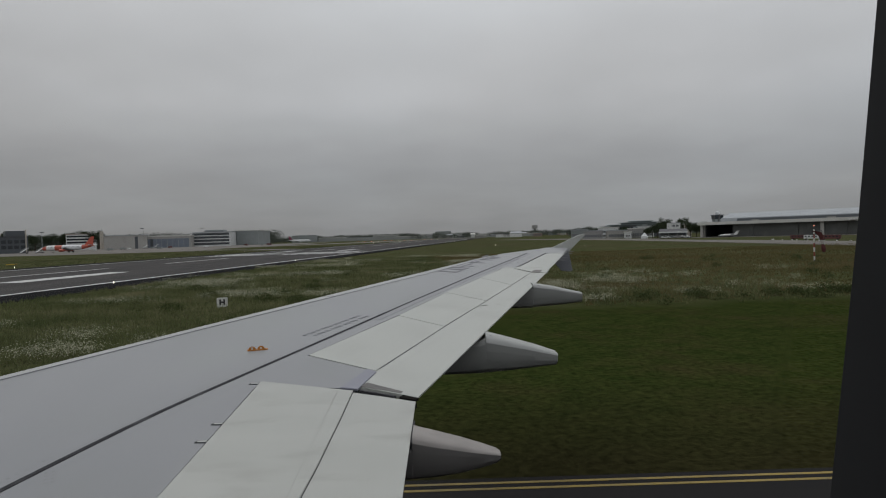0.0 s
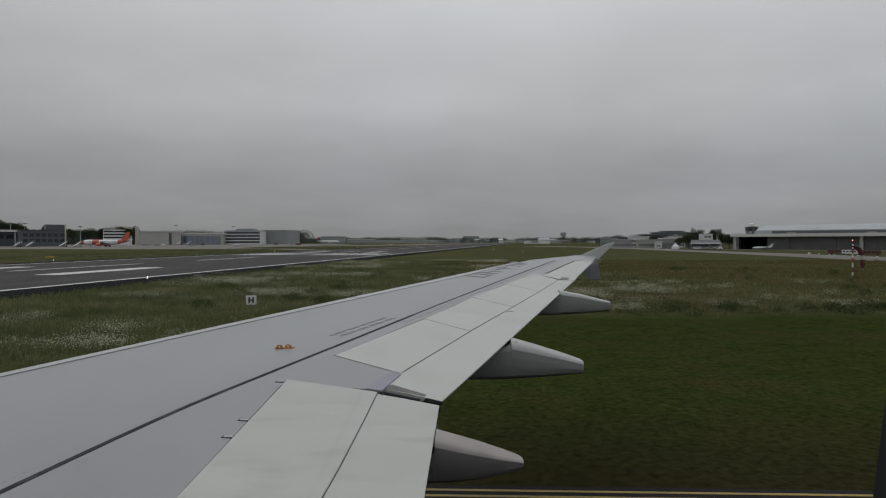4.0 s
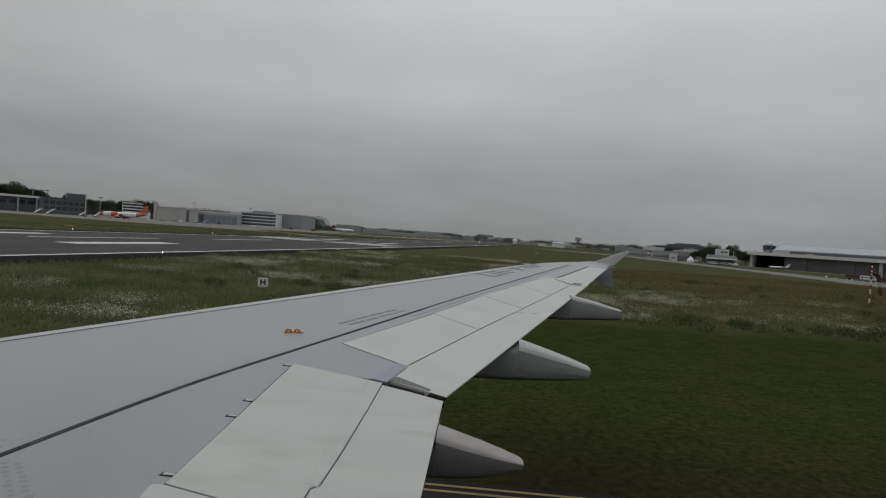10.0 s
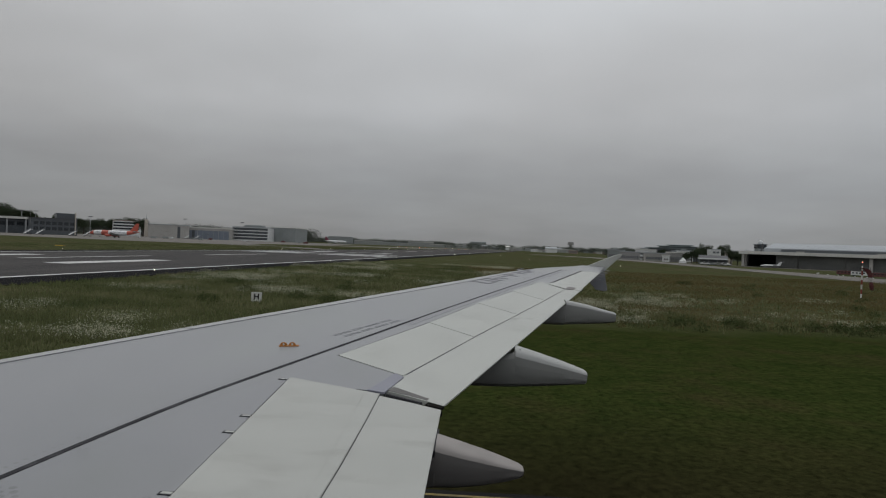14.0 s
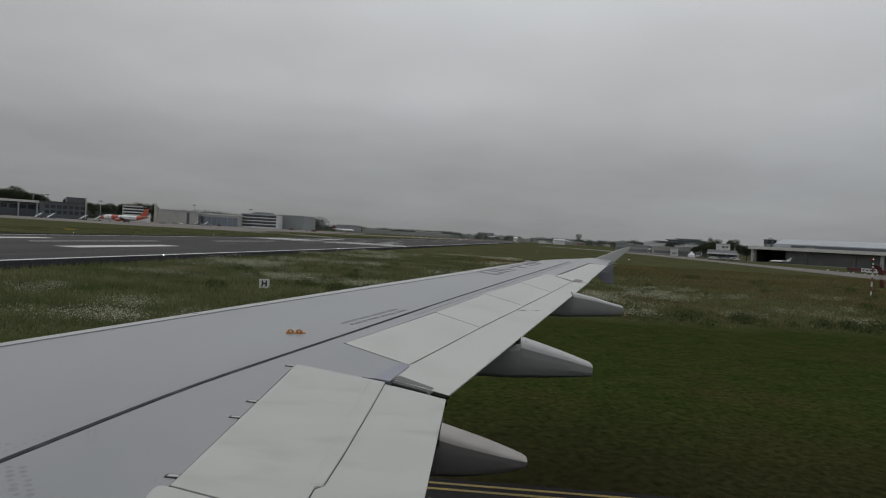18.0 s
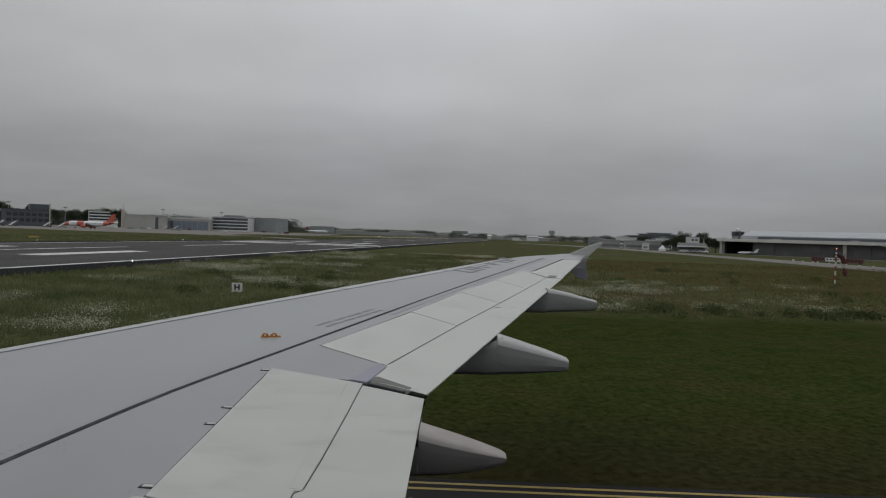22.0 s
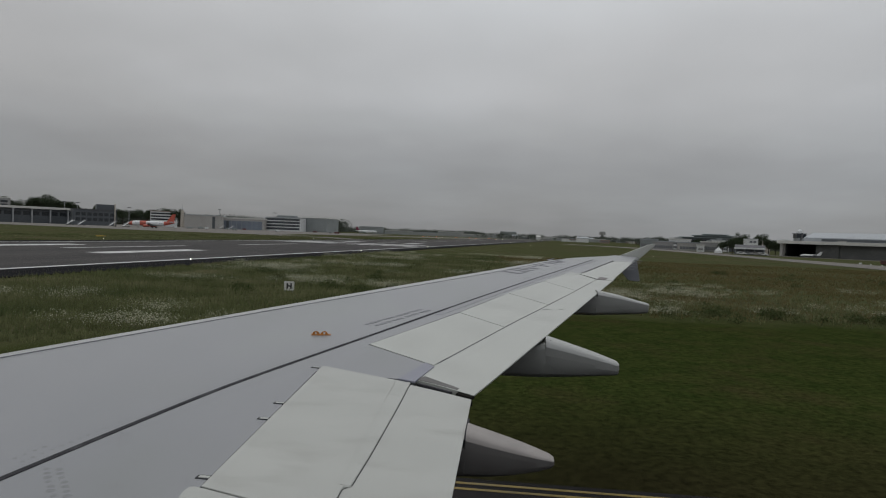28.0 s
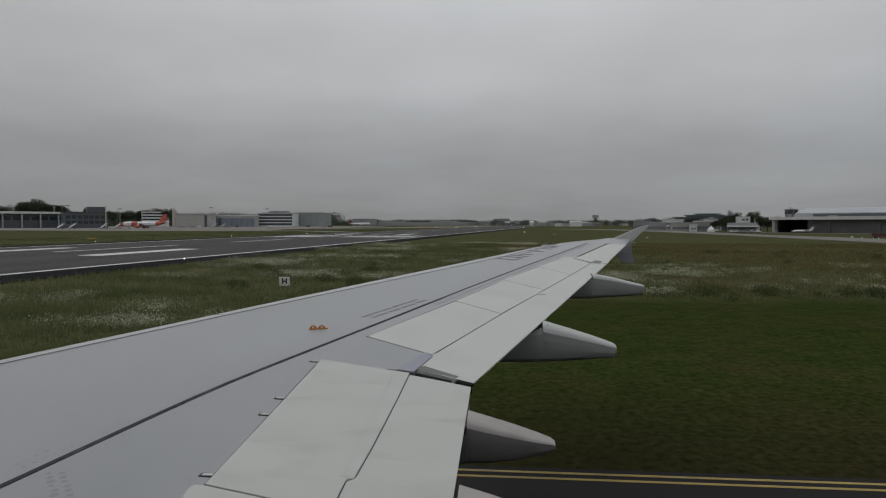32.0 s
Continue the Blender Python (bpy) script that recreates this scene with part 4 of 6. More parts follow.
pane = part("pane", Build().loft([[(x, 0.138 + d, z) for x, z in oval(0.272, 0.38, *WIN)] for d in (0, 0.003)]), "pane", win, "clear window pane")
pane.visible_shadow = False
outer = tagged(part("fuselage_side", annulus(oval(0.30, 0.41, *WIN), oval(0.86, 1.0, 0, 4.30, 0, p=24), 0.142, 0.152), "white_gloss"), "white fuselage skin around the window", "fuselage", kind="structure")
for nm, bx in (("cabin_ceiling", (-0.43, 0.43, -0.9, 0.122, 4.78, 4.82)), ("cabin_floor", (-0.43, 0.43, -0.9, 0.122, 3.78, 3.82)),
               ("cabin_wall_aft", (0.40, 0.43, -0.9, 0.122, 3.82, 4.78)), ("cabin_wall_forward", (-0.43, -0.40, -0.9, 0.122, 3.82, 4.78)), ("cabin_wall_inboard", (-0.43, 0.43, -0.94, -0.9, 3.78, 4.82))):
    tagged(part(nm, Build().box(*bx), "cabin"), "plain dim cabin lining closing the space behind the window", "cabin wall" if "wall" in nm else nm.split("_")[1], kind="structure")

# ---------------------------------------------------------------- things placed by bearing and distance from the aircraft


def at(bearing, d):
    a = radians(bearing)
    return Vector((d * math.sin(a), d * math.cos(a), 0.0))


def facing(bearing, d, turn=0.0):
    """A local frame at that place: x along the front, y away from the aircraft."""
    far = 1.55 if bearing < -15 else 1.0                      # the far apron's buildings stand larger and further off
    return Matrix.Translation(at(bearing, d * far)) @ Matrix.Rotation(radians(turn - bearing), 4, "Z") @ Matrix.Scale(far, 4)


def windows(parent, x0, x1, z0, z1, n, rows, mat="dark_glass", y=-0.06, gap=0.25):
    """A grid of separate window panes set a little proud of a front."""
    dx, dz = (x1 - x0) / n, (z1 - z0) / rows
    me = Build().box(0, dx * (1 - gap), 0, 0.12, 0, dz * 0.62).mesh("window")
    me.materials.append(M[mat])
    for j in range(rows):
        for i in range(n):
            ob = new("window", me)
            ob.parent = parent
            ob.location = (x0 + dx * (i + gap / 2), y, z0 + dz * (j + 0.2))


def block(name, label, b0, b1, d, h, depth, wall, roof="roof_grey", turn=0.0, over=0.4, lip=0.5):
    """A flat-roofed building between two bearings; returns it and its width."""
    w = d * math.tan(radians(b1 - b0) / 2) * 2
    t = thing(name, label, "building", facing((b0 + b1) / 2, d, turn))
    part("wall", Build().box(-w / 2, w / 2, 0, depth, -0.3, h), wall, t)
    part("roof", Build().box(-w / 2 - over, w / 2 + over, -over, depth + over, h, h + lip), roof, t)
    return t, w


# --- far apron: long dark terminal with a pale roof edge
t, w = block("terminal", "long low dark glass airport terminal with a pale roof edge", -51, -34.6, 470, 9.2, 40, "facade_dark", "roof_pale", turn=7, over=3.0, lip=1.4)
windows(t, -w / 2 + 2, w / 2 - 2, 4.2, 8.2, 26, 1)
for i in range(14):
    x = lerp(-w / 2 + 2, w / 2 - 2, i / 13)
    part("column", Build().box(x - 0.4, x + 0.4, -2.6, -1.8, 0, 9.2), "grey_metal", t)
t, w = block("terminal_upper", "pale upper terminal storey with strip windows", -52, -41, 520, 16.5, 30, "town_wall", "roof_pale", turn=7)
windows(t, -w / 2 + 1, w / 2 - 1, 10.5, 15.5, 18, 2)
t, w = block("pier_building", "dark boxy pier building with jet bridges", -37.0, -33.9, 440, 9.6, 22, "facade_dark", "dark_metal", turn=5)
windows(t, -w / 2 + 1, w / 2 - 1, 2, 8.5, 7, 2)
part("mast", Build().tube((w / 2 - 1, -0.5, 0), (w / 2 - 1, -0.5, 14), 0.35), "tower_cream", t)
part("rooftop_plant_room", Build().box(w * 0.05, w / 2 - 1.2, 2, 14, 10.1, 13.4), "facade_dark", t)
for b, d in ((-37.2, 610), (-36.4, 610), (-34.2, 610), (-33.2, 610), (-25.7, 800), (-24.9, 805)):
    t = thing("boarding_stairs", "white mobile boarding stairs parked on the apron", "boarding stairs", Matrix.Translation(at(b, d)) @ Matrix.Rotation(radians(20 - b), 4, "Z"), group="boarding stairs on the far apron")
    part("ramp", Build().loft([[(-3, y, 0.8), (2.2, y, 4.4), (3.4, y, 4.4), (3.4, y, 4.0), (2.4, y, 4.0), (-2.8, y, 0.4)] for y in (-0.9, 0.9)]), "white_paint", t)
    for y in (-0.9, 0.86):
        part("handrail", Build().loft([[(-3, y + e, 1.7), (2.2, y + e, 5.3), (3.4, y + e, 5.3), (3.4, y + e, 5.15), (2.2, y + e, 5.15), (-3, y + e, 1.55)] for e in (0, 0.05)]), "grey_metal", t)
    part("chassis", Build().box(-3, 3.2, -0.8, 0.8, 0.35, 0.8), "dark_metal", t)
    for x in (-2.3, 2.3):
        part("wheel", Build().tube((x, -0.95, 0.4), (x, 0.95, 0.4), 0.4, k=10), "tyre", t)


# slim light masts standing on the far apron
def apron_mast(m, h):
    t = thing("apron_mast", "slim grey light mast on the far apron", "light mast", m, group="light masts on the far apron")
    part("pole", Build().tube((0, 0, 0), (0, 0, h), 0.42, 0.22), "grey_metal", t)
    part("lamp_bar", Build().box(-2.2, 2.2, -0.35, 0.35, h - 0.2, h + 0.6), "dark_metal", t)
    return t


for b, d, h in ((-42.6, 820, 27), (-41.9, 825, 27), (-37.6, 800, 24), (-36.7, 830, 25), (-35.2, 815, 22), (-33.0, 840, 22), (-25.9, 900, 26), (-21.2, 905, 25)):
    apron_mast(Matrix.Translation(at(b, d)) @ Matrix.Rotation(radians(-b), 4, "Z"), h)

# --- hangars and offices
def roller_doors(t, x0, x1, h, n, mat, y=-0.25):
    me = Build().box(0, (x1 - x0) / n - 0.25, 0, 0.22, 0, h).mesh("door_leaf")
    me.materials.append(M[mat])
    for i in range(n):
        ob = new("door_leaf", me)
        ob.parent = t
        ob.location = (x0 + (x1 - x0) / n * i + 0.12, y - 0.12 * (i % 2), 0.05)


t, w = block("hangar", "beige metal-clad aircraft hangar with a flat roof", -28.75, -25.6, 545, 10.6, 45, "hangar_beige", "roof_grey", turn=-4)
roller_doors(t, w * 0.22, w * 0.30, 9.6, 1, "facade_dark")
for i in range(9):
    part("cladding_rib", Build().box(-w / 2 + 1 + i * 3.4, -w / 2 + 1.3 + i * 3.4, -0.12, 0, 0, 10.4), "hangar_beige", t)
t, w = block("hangar", "low hangar with large blue sliding doors", -25.9, -22.1, 560, 9.2, 45, "hangar_beige", "roof_pale", turn=-10, lip=1.0)
roller_doors(t, -w / 2 + 1.5, w / 2 - 1.5, 7.4, 8, "blue_door")
part("door_gap", Build().box(-w / 2 + 5.6, -w / 2 + 7.8, -0.45, -0.2, 0, 7.3), "facade_dark", t)
t, w = block("office_building", "grey office block with white bands and strip windows", -22.1, -18.9, 570, 12.0, 25, "white_paint", "roof_grey", turn=-14)
for k in range(4):
    part("window_band", Build().box(-w / 2 + 0.5, w / 2 - 0.5, -0.10, 0.1, 1.2 + k * 2.8, 2.9 + k * 2.8), "dark_glass", t)
    windows(t, -w / 2 + 0.5, w / 2 - 0.5, 1.2 + k * 2.8, 3.6 + k * 2.8, 12, 1, "facade_dark", -0.16)
part("penthouse", Build().box(-w * 0.2, w * 0.3, 5, 18, 12.4, 14.2), "hangar_grey", t)
t, w = block("hangar", "grey metal hangar with a sloping eave", -18.9, -16.5, 590, 13.0, 40, "hangar_grey", "roof_pale", turn=-18)
roller_doors(t, -w / 2 + 2, w / 2 - 3, 10.5, 6, "hangar_grey")
t, w = block("office_building", "pale office building with two window bands behind the apron", -31.4, -29.4, 640, 14.0, 25, "white_paint", "roof_brown", turn=-4)
for k in range(3):
    part("window_band", Build().box(-w / 2 + 0.5, w / 2 - 0.5, -0.10, 0.1, 6 + k * 2.7, 7.5 + k * 2.7), "dark_glass", t)
t = thing("antenna_tower", "slim cream antenna tower on a building", "tower", facing(-28.9, 600))
part("shaft", Build().tube((0, 0, 0), (0, 0, 15.5), 1.6, 1.4, 10), "tower_cream", t)
part("mast", Build().tube((0, 0, 15.5), (0, 0, 21), 0.25, 0.1), "grey_metal", t)


def van(m, mat, label):
    t = thing("service_van", label, "vehicle", m, group="service vehicles on the far apron")
    vb = part("body", Build().loft([[(x, y, z) for x, z in ((-2.6, 0.45), (2.6, 0.45), (2.6, 1.2), (1.6, 2.1), (-2.6, 2.1))] for y in (-0.95, 0.95)]), mat, t, bevel=0.05)
    part("windscreen", Build().box(1.7, 2.2, -0.8, 0.8, 1.35, 1.8), "dark_glass", vb)
    for x in (-1.7, 1.7):
        for y in (-0.9, 0.9):
            part("wheel", Build().tube((x, y - 0.1, 0.36), (x, y + 0.1, 0.36), 0.36, k=10), "tyre", t)
    return t


vr = random.Random(4)
for b in (-29.4, -28.3, -27.4, -26.9, -25.2, -24.6, -23.8, -20.9, -17.6, -16.2, -15.6):
    mt = vr.choice(["white_paint", "white_paint", "hangar_grey", "hangar_grey", "white_paint", "truck_red"])
    van(Matrix.Translation(at(b, vr.uniform(640, 760))) @ Matrix.Rotation(radians(vr.uniform(0, 180)), 4, "Z"), mt, {"white_paint": "white service van on the far apron", "truck_red": "red service vehicle on the far apron", "hangar_grey": "grey service vehicle on the far apron"}[mt])

# --- aircraft
def airliner(label, m, length, body="white_gloss", fin="orange_gloss", accent="orange_gloss", nose_mat=None, group=""):
    """A parked twin-jet; local x runs to the nose, z up from the ground."""
    t = thing("airliner", label, "aircraft", m, group)
    k = length / 37.6
    prof = [(-18.8, 0.15, 4.9), (-17.0, 0.55, 4.7), (-13.5, 1.25, 4.25), (-10.0, 1.75, 3.85), (-6.5, 1.97, 3.65), (12.5, 1.97, 3.65), (15.0, 1.8, 3.55), (16.8, 1.4, 3.4), (18.0, 0.9, 3.2), (18.7, 0.35, 3.05)]
    ring = lambda x, r, z: [(x * k, r * k * math.cos(a), z * k + r * k * math.sin(a)) for a in (2 * math.pi * i / 16 for i in range(16))]
    body_part = part("fuselage", Build().loft([ring(*p) for p in prof[3:7]]), body, t, smooth=True)
    part("nose", Build().loft([ring(*p) for p in prof[6:]]), nose_mat or body, t, smooth=True)
    part("tail_cone", Build().loft([ring(*p) for p in prof[:4]]), accent, t, smooth=True)
    if nose_mat == accent:                                   # a broad painted title along the forward cabin
        part("painted_title", Build().loft([ring(x, 2.0, 3.65) for x in (4.0, 9.0)]), accent, body_part, smooth=True)
    part("cockpit_window", Build().box(16.2 * k, 16.9 * k, -1.28 * k, 1.28 * k, 3.95 * k, 4.35 * k), "dark_glass", t)
    wm = Build().box(0, 0.26 * k, -2.0 * k, 2.0 * k, 0, 0.36 * k).mesh("cabin_window")
    wm.materials.append(M["dark_glass"])
    for i in range(24):
        ob = new("cabin_window", wm)
        ob.parent = body_part
        ob.location = ((-8.5 + i * 0.92) * k, 0, 3.95 * k)
    part("fin", Build().loft([[(x * k, y * k, z * k) for x, z in ((-17.6, 5.3), (-11.6, 5.5), (-16.4, 11.6), (-18.7, 11.6))] for y in (-0.14, 0.14)]), fin, t)
    for s in (-1, 1):
        part("tailplane", Build().loft([[(x * k, y * s * k, (z + d) * k) for x, y, z in ((-17.4, 0.6, 4.9), (-13.9, 0.6, 4.9), (-16.9, 6.2, 5.5), (-18.3, 6.2, 5.5))] for d in (-0.08, 0.08)]), body, t)
        part("wing", Build().loft([[(x * k, y * s * k, (z + d) * k) for x, y, z in ((-3.2, 1.6, 2.6), (3.6, 1.6, 2.6), (0.3, 7.5, 3.1), (-4.6, 17.0, 3.9), (-6.1, 17.0, 3.9), (-3.0, 6.4, 3.0))] for d in (-0.16, 0.16)]), "engine_grey", t)
        er = lambda x, r: [(x * k, (5.75 * s + r * math.cos(a)) * k, (1.75 + r * math.sin(a)) * k) for a in (2 * math.pi * i / 12 for i in range(12))]
        part("engine", Build().loft([er(-0.9, 0.55), er(0.6, 0.95), er(2.6, 1.12), er(3.9, 1.0)]), accent if accent == "orange_gloss" else "white_gloss", t, smooth=True)
        part("main_wheel", Build().tube((-1.9 * k, (3.3 * s - 0.4) * k, 0.58 * k), (-1.9 * k, (3.3 * s + 0.4) * k, 0.58 * k), 0.58 * k, k=10), "tyre", t)
        part("main_gear_leg", Build().tube((-1.9 * k, 3.3 * s * k, 0.6 * k), (-1.9 * k, 3.3 * s * k, 2.8 * k), 0.16 * k), "grey_metal", t)
    part("nose_gear_leg", Build().tube((11.0 * k, 0, 0.4 * k), (11.0 * k, 0, 2.2 * k), 0.12 * k), "grey_metal", t)
    part("nose_wheel", Build().tube((11.0 * k, -0.3 * k, 0.4 * k), (11.0 * k, 0.3 * k, 0.4 * k), 0.4 * k, k=10), "tyre", t)
    return t


def parked(bearing, d, nose_turn):
    """Pose of an aircraft seen at that bearing, its nose turned from pointing left across the view."""
    return Matrix.Translation(at(bearing, d)) @ Matrix.Rotation(radians(180 + nose_turn - bearing), 4, "Z")


airliner("white airliner with orange tail and nose on the far apron", parked(-31.25, 590, -25), 41.0, "white_gloss", "orange_gloss", "orange_gloss", "orange_gloss")
airliner("small white airliner with a dark red fin parked far away", parked(-12.9, 1000, 165), 36.0, "white_gloss", "maroon_gloss", "white_gloss")
airliner("white airliner with maroon tail and cyan fin tip on the apron", Matrix.Translation((103, 119, 0)) @ Matrix.Rotation(radians(-62), 4, "Z"), 37.6, "white_gloss", "maroon_gloss", "maroon_gloss", "white_gloss")
tip = part("fin_tip", Build().loft([[(x, y, z) for x, z in ((-18.75, 9.6), (-15.0, 9.6), (-16.5, 11.7), (-18.8, 11.7))] for y in (-0.16, 0.16)]), "cyan_gloss", [o for o in bpy.data.objects if o.name.startswith("airliner")][-1], "cyan fin tip")


def turboprop(m):
    t = thing("turboprop", "white cargo turboprop with a dark purple tail on the apron", "aircraft", m)
    ring = lambda x, r, z: [(x, r * math.cos(a), z + r * math.sin(a)) for a in (2 * math.pi * i / 14 for i in range(14))]
    part("fuselage", Build().loft([ring(-5, 1.4, 2.4), ring(6, 1.4, 2.4), ring(8.5, 1.0, 2.2), ring(10, 0.3, 2.0)]), "white_gloss", t, smooth=True)
    part("tail_cone", Build().loft([ring(-12, 0.3, 3.4), ring(-9, 0.9, 2.9), ring(-5, 1.4, 2.4)]), "purple_gloss", t, smooth=True)
    part("fin", Build().loft([[(x, y, z) for x, z in ((-12, 3.2), (-7, 3.3), (-10, 7.6), (-12.4, 7.6))] for y in (-0.12, 0.12)]), "purple_gloss", t)
    part("tailplane", Build().box(-12.3, -10.6, -3.6, 3.6, 7.5, 7.7), "purple_gloss", t)
    part("wing", Build().box(-0.4, 2.0, -13.5, 13.5, 3.7, 4.0), "white_gloss", t, bevel=0.1)
    for s in (-1, 1):
        part("engine", Build().tube((-1.5, 4.1 * s, 3.6), (3.6, 4.1 * s, 3.6), 0.6, 0.5, 10), "white_gloss", t, smooth=True)
        part("propeller", Build().box(3.6, 3.7, 4.1 * s - 0.12, 4.1 * s + 0.12, 1.8, 5.4), "dark_metal", t)
        part("wheel", Build().tube((0, 2.0 * s - 0.3, 0.5), (0, 2.0 * s + 0.3, 0.5), 0.5, k=10), "tyre", t)
    part("nose_wheel", Build().tube((8, -0.2, 0.4), (8, 0.2, 0.4), 0.4, k=10), "tyre", t)
    return t


turboprop(Matrix.Translation((112, 48, 0)) @ Matrix.Rotation(radians(-60), 4, "Z"))


def small_jet(m):
    t = thing("business_jet", "small white business jet with a T-tail at the hangar mouth", "aircraft", m)
    ring = lambda x, r, z: [(x, r * math.cos(a), z + r * math.sin(a)) for a in (2 * math.pi * i / 12 for i in range(12))]
    part("fuselage", Build().loft([ring(-8, 0.15, 2.3), ring(-5, 0.7, 1.9), ring(4, 0.9, 1.7), ring(6.5, 0.6, 1.55), ring(8, 0.12, 1.4)]), "white_gloss", t, smooth=True)
    part("fin", Build().loft([[(x, y, z) for x, z in ((-8, 2.3), (-4.8, 2.4), (-7.6, 5.2), (-9.2, 5.2))] for y in (-0.1, 0.1)]), "white_gloss", t)
    part("tailplane", Build().box(-9.6, -7.9, -2.8, 2.8, 5.1, 5.25), "white_gloss", t)
    for s in (-1, 1):
        part("wing", Build().loft([[(x, y * s, z + d) for x, y, z in ((-2.5, 0.7, 1.25), (1.2, 0.7, 1.25), (-2.4, 7.5, 1.6), (-3.5, 7.5, 1.6))] for d in (-0.07, 0.07)]), "white_gloss", t)
        part("engine", Build().tube((-5.6, 1.35 * s, 2.3), (-2.6, 1.35 * s, 2.3), 0.42, 0.48, 10), "engine_grey", t)
        part("wheel", Build().tube((-1.2, 1.4 * s - 0.15, 0.3), (-1.2, 1.4 * s + 0.15, 0.3), 0.3), "tyre", t)
        part("gear_leg", Build().tube((-1.2, 1.4 * s, 0.3), (-1.2, 1.4 * s, 1.3), 0.07), "grey_metal", t)
    part("nose_wheel", Build().tube((5.5, -0.1, 0.25), (5.5, 0.1, 0.25), 0.25), "tyre", t)
    part("nose_leg", Build().tube((5.5, 0, 0.25), (5.5, 0, 1.0), 0.06), "grey_metal", t)
    return t


small_jet(HM @ Matrix.Translation((119, 282, 0.07)) @ Matrix.Rotation(radians(97), 4, "Z") @ Matrix.Scale(0.52, 4))

# --- near apron: long hangar whose front runs away from the aircraft at x = 125
t = thing("long_hangar", "long low hangar with grey doors and a pale raised roof", "hangar", HM)
part("back_wall", Build().box(160, 161, 95, 296, 0, 7.2), "hangar_grey", t)
part("end_wall", Build().box(125, 160, 295, 296.5, 0, 7.0), "hangar_beige", t)
part("end_wall", Build().box(125, 160, 94, 95, 0, 7.0), "white_paint", t)
part("fascia", Build().box(122.5, 126, 93, 297.5, 5.9, 6.9), "roof_pale", t, "pale weathered fascia band")
part("lower_roof", Build().box(122.5, 162, 93, 297.5, 6.9, 7.25), "roof_pale", t)
part("upper_roof", Build().loft([[(134, y, 7.2), (134, y, 9.0), (146, y, 11.6), (158, y, 9.0), (158, y, 7.2)] for y in (96, 290.5)]), "roof_grey", t)
part("rooflight_band", Build().box(133.85, 134, 95, 283, 7.5, 8.6), "facade_dark", t)
part("hall_floor", Build().box(125, 160, 95, 295, 0.02, 0.12), "taxi", t)
# black lining added so the open bay reads as deep shade
part("hall_lining", Build().box(140, 140.5, 282, 295, 0, 6.9).box(126, 140, 294.3, 294.9, 0, 6.9).box(126, 140, 281, 282, 0, 6.9).box(126, 140, 282, 295, 0.13, 0.2).box(126, 140, 282, 295, 6.5, 6.85), "black_hall", t, "added black lining that darkens the inside of the open hangar bay")
for y in (296, 245, 197, 148, 97):
    part("pillar", Build().box(123.8, 125.4, y - 0.6, y + 0.6, 0, 6.0), "hangar_beige", t)
me = Build().box(0, 0.3, 0, 9.1, 0, 5.95).mesh("door_leaf")
me.materials.append(M["hangar_door"])
for i in range(19):
    y = 282 - 9.2 * (i + 1)
    ob = new("door_leaf", me)
    ob.parent = t
    ob.location = (125.0 + 0.35 * (i % 2), y, 0.1)
for y in (270, 240, 214, 186, 160, 131):
    part("roof_vent", Build().box(123.2, 124.4, y, y + 3.0, 7.25, 7.75), "hangar_beige", t)
part("roof_fin", Build().loft([[(134, 291.6 + d, 7.2), (134.5, 291.6 + d, 7.2), (134.5, 290.9 + d, 11.0), (134, 290.9 + d, 11.0)] for d in (0, 0.6)]), "dark_metal", t)
gable = thing("hall_gable", "brown pyramid roof of a hall behind the hangar", "building")
part("wall", Build().box(150, 172, 128, 156, 0, 9), "roof_brown", gable)
part("roof", Build().add([(149, 127, 9), (173, 127, 9), (173, 157, 9), (149, 157, 9), (159, 140, 15.5), (163, 144, 15.5)], [(0, 1, 4), (1, 2, 5, 4), (2, 3, 5), (3, 0, 4, 5), (3, 2, 1, 0)]), "roof_grey", gable)
t = thing("watch_tower", "small grey watch room with a white dome on the hangar's end", "tower", Matrix.Translation((144, 315, 0)) @ Matrix.Diagonal((0.85, 0.6, 0.93, 1)))
part("wall", Build().box(-2.4, 2.4, -3, 3, 0, 11.2), "hangar_grey", t)
part("window_band", Build().box(-2.6, 2.6, -3.2, 3.2, 9.6, 11.6), "dark_glass", t)
part("roof", Build().box(-2.9, 2.9, -3.6, 3.6, 11.6, 12.0), "facade_dark", t)
part("dome", Build().loft([[(r * math.cos(a), r * math.sin(a), z) for a in (2 * math.pi * i / 12 for i in range(12))] for r, z in ((1.3, 12.0), (1.5, 12.8), (1.2, 13.6), (0.4, 14.0))]), "white_gloss", t, smooth=True)

# equipment along the hangar front
def trailer(m, col, label):
    t = thing("service_trailer", label, "trailer", m, group="service trailers along the hangar")
    part("body", Build().box(-5, 5, -1.2, 1.2, 0.7, 2.9), col, t, bevel=0.06)
    for i in range(5):
        part("window", Build().box(-4.4 + i * 1.8, -3.4 + i * 1.8, -1.24, -1.18, 1.7, 2.4), "dark_glass", t)
    for x in (-3.5, 3.5):
        part("wheel", Build().tube((x, -1.2, 0.45), (x, 1.2, 0.45), 0.45, k=10), "tyre", t)
    return t


for i, (y, c) in enumerate(((211, "truck_red"), (204, "white_paint"), (196, "truck_red"), (168, "truck_red"), (160, "truck_blue"), (150, "truck_red"))):
    trailer(Matrix.Translation((112, y - 22, 0)) @ Matrix.Rotation(radians(-45), 4, "Z") @ Matrix.Scale(0.5, 4), c, {"white_paint": "white windowed service trailer beside the hangar", "hangar_beige": "beige service trailer beside the hangar", "truck_red": "red service truck body on the apron", "truck_blue": "blue service truck body on the apron"}[c])
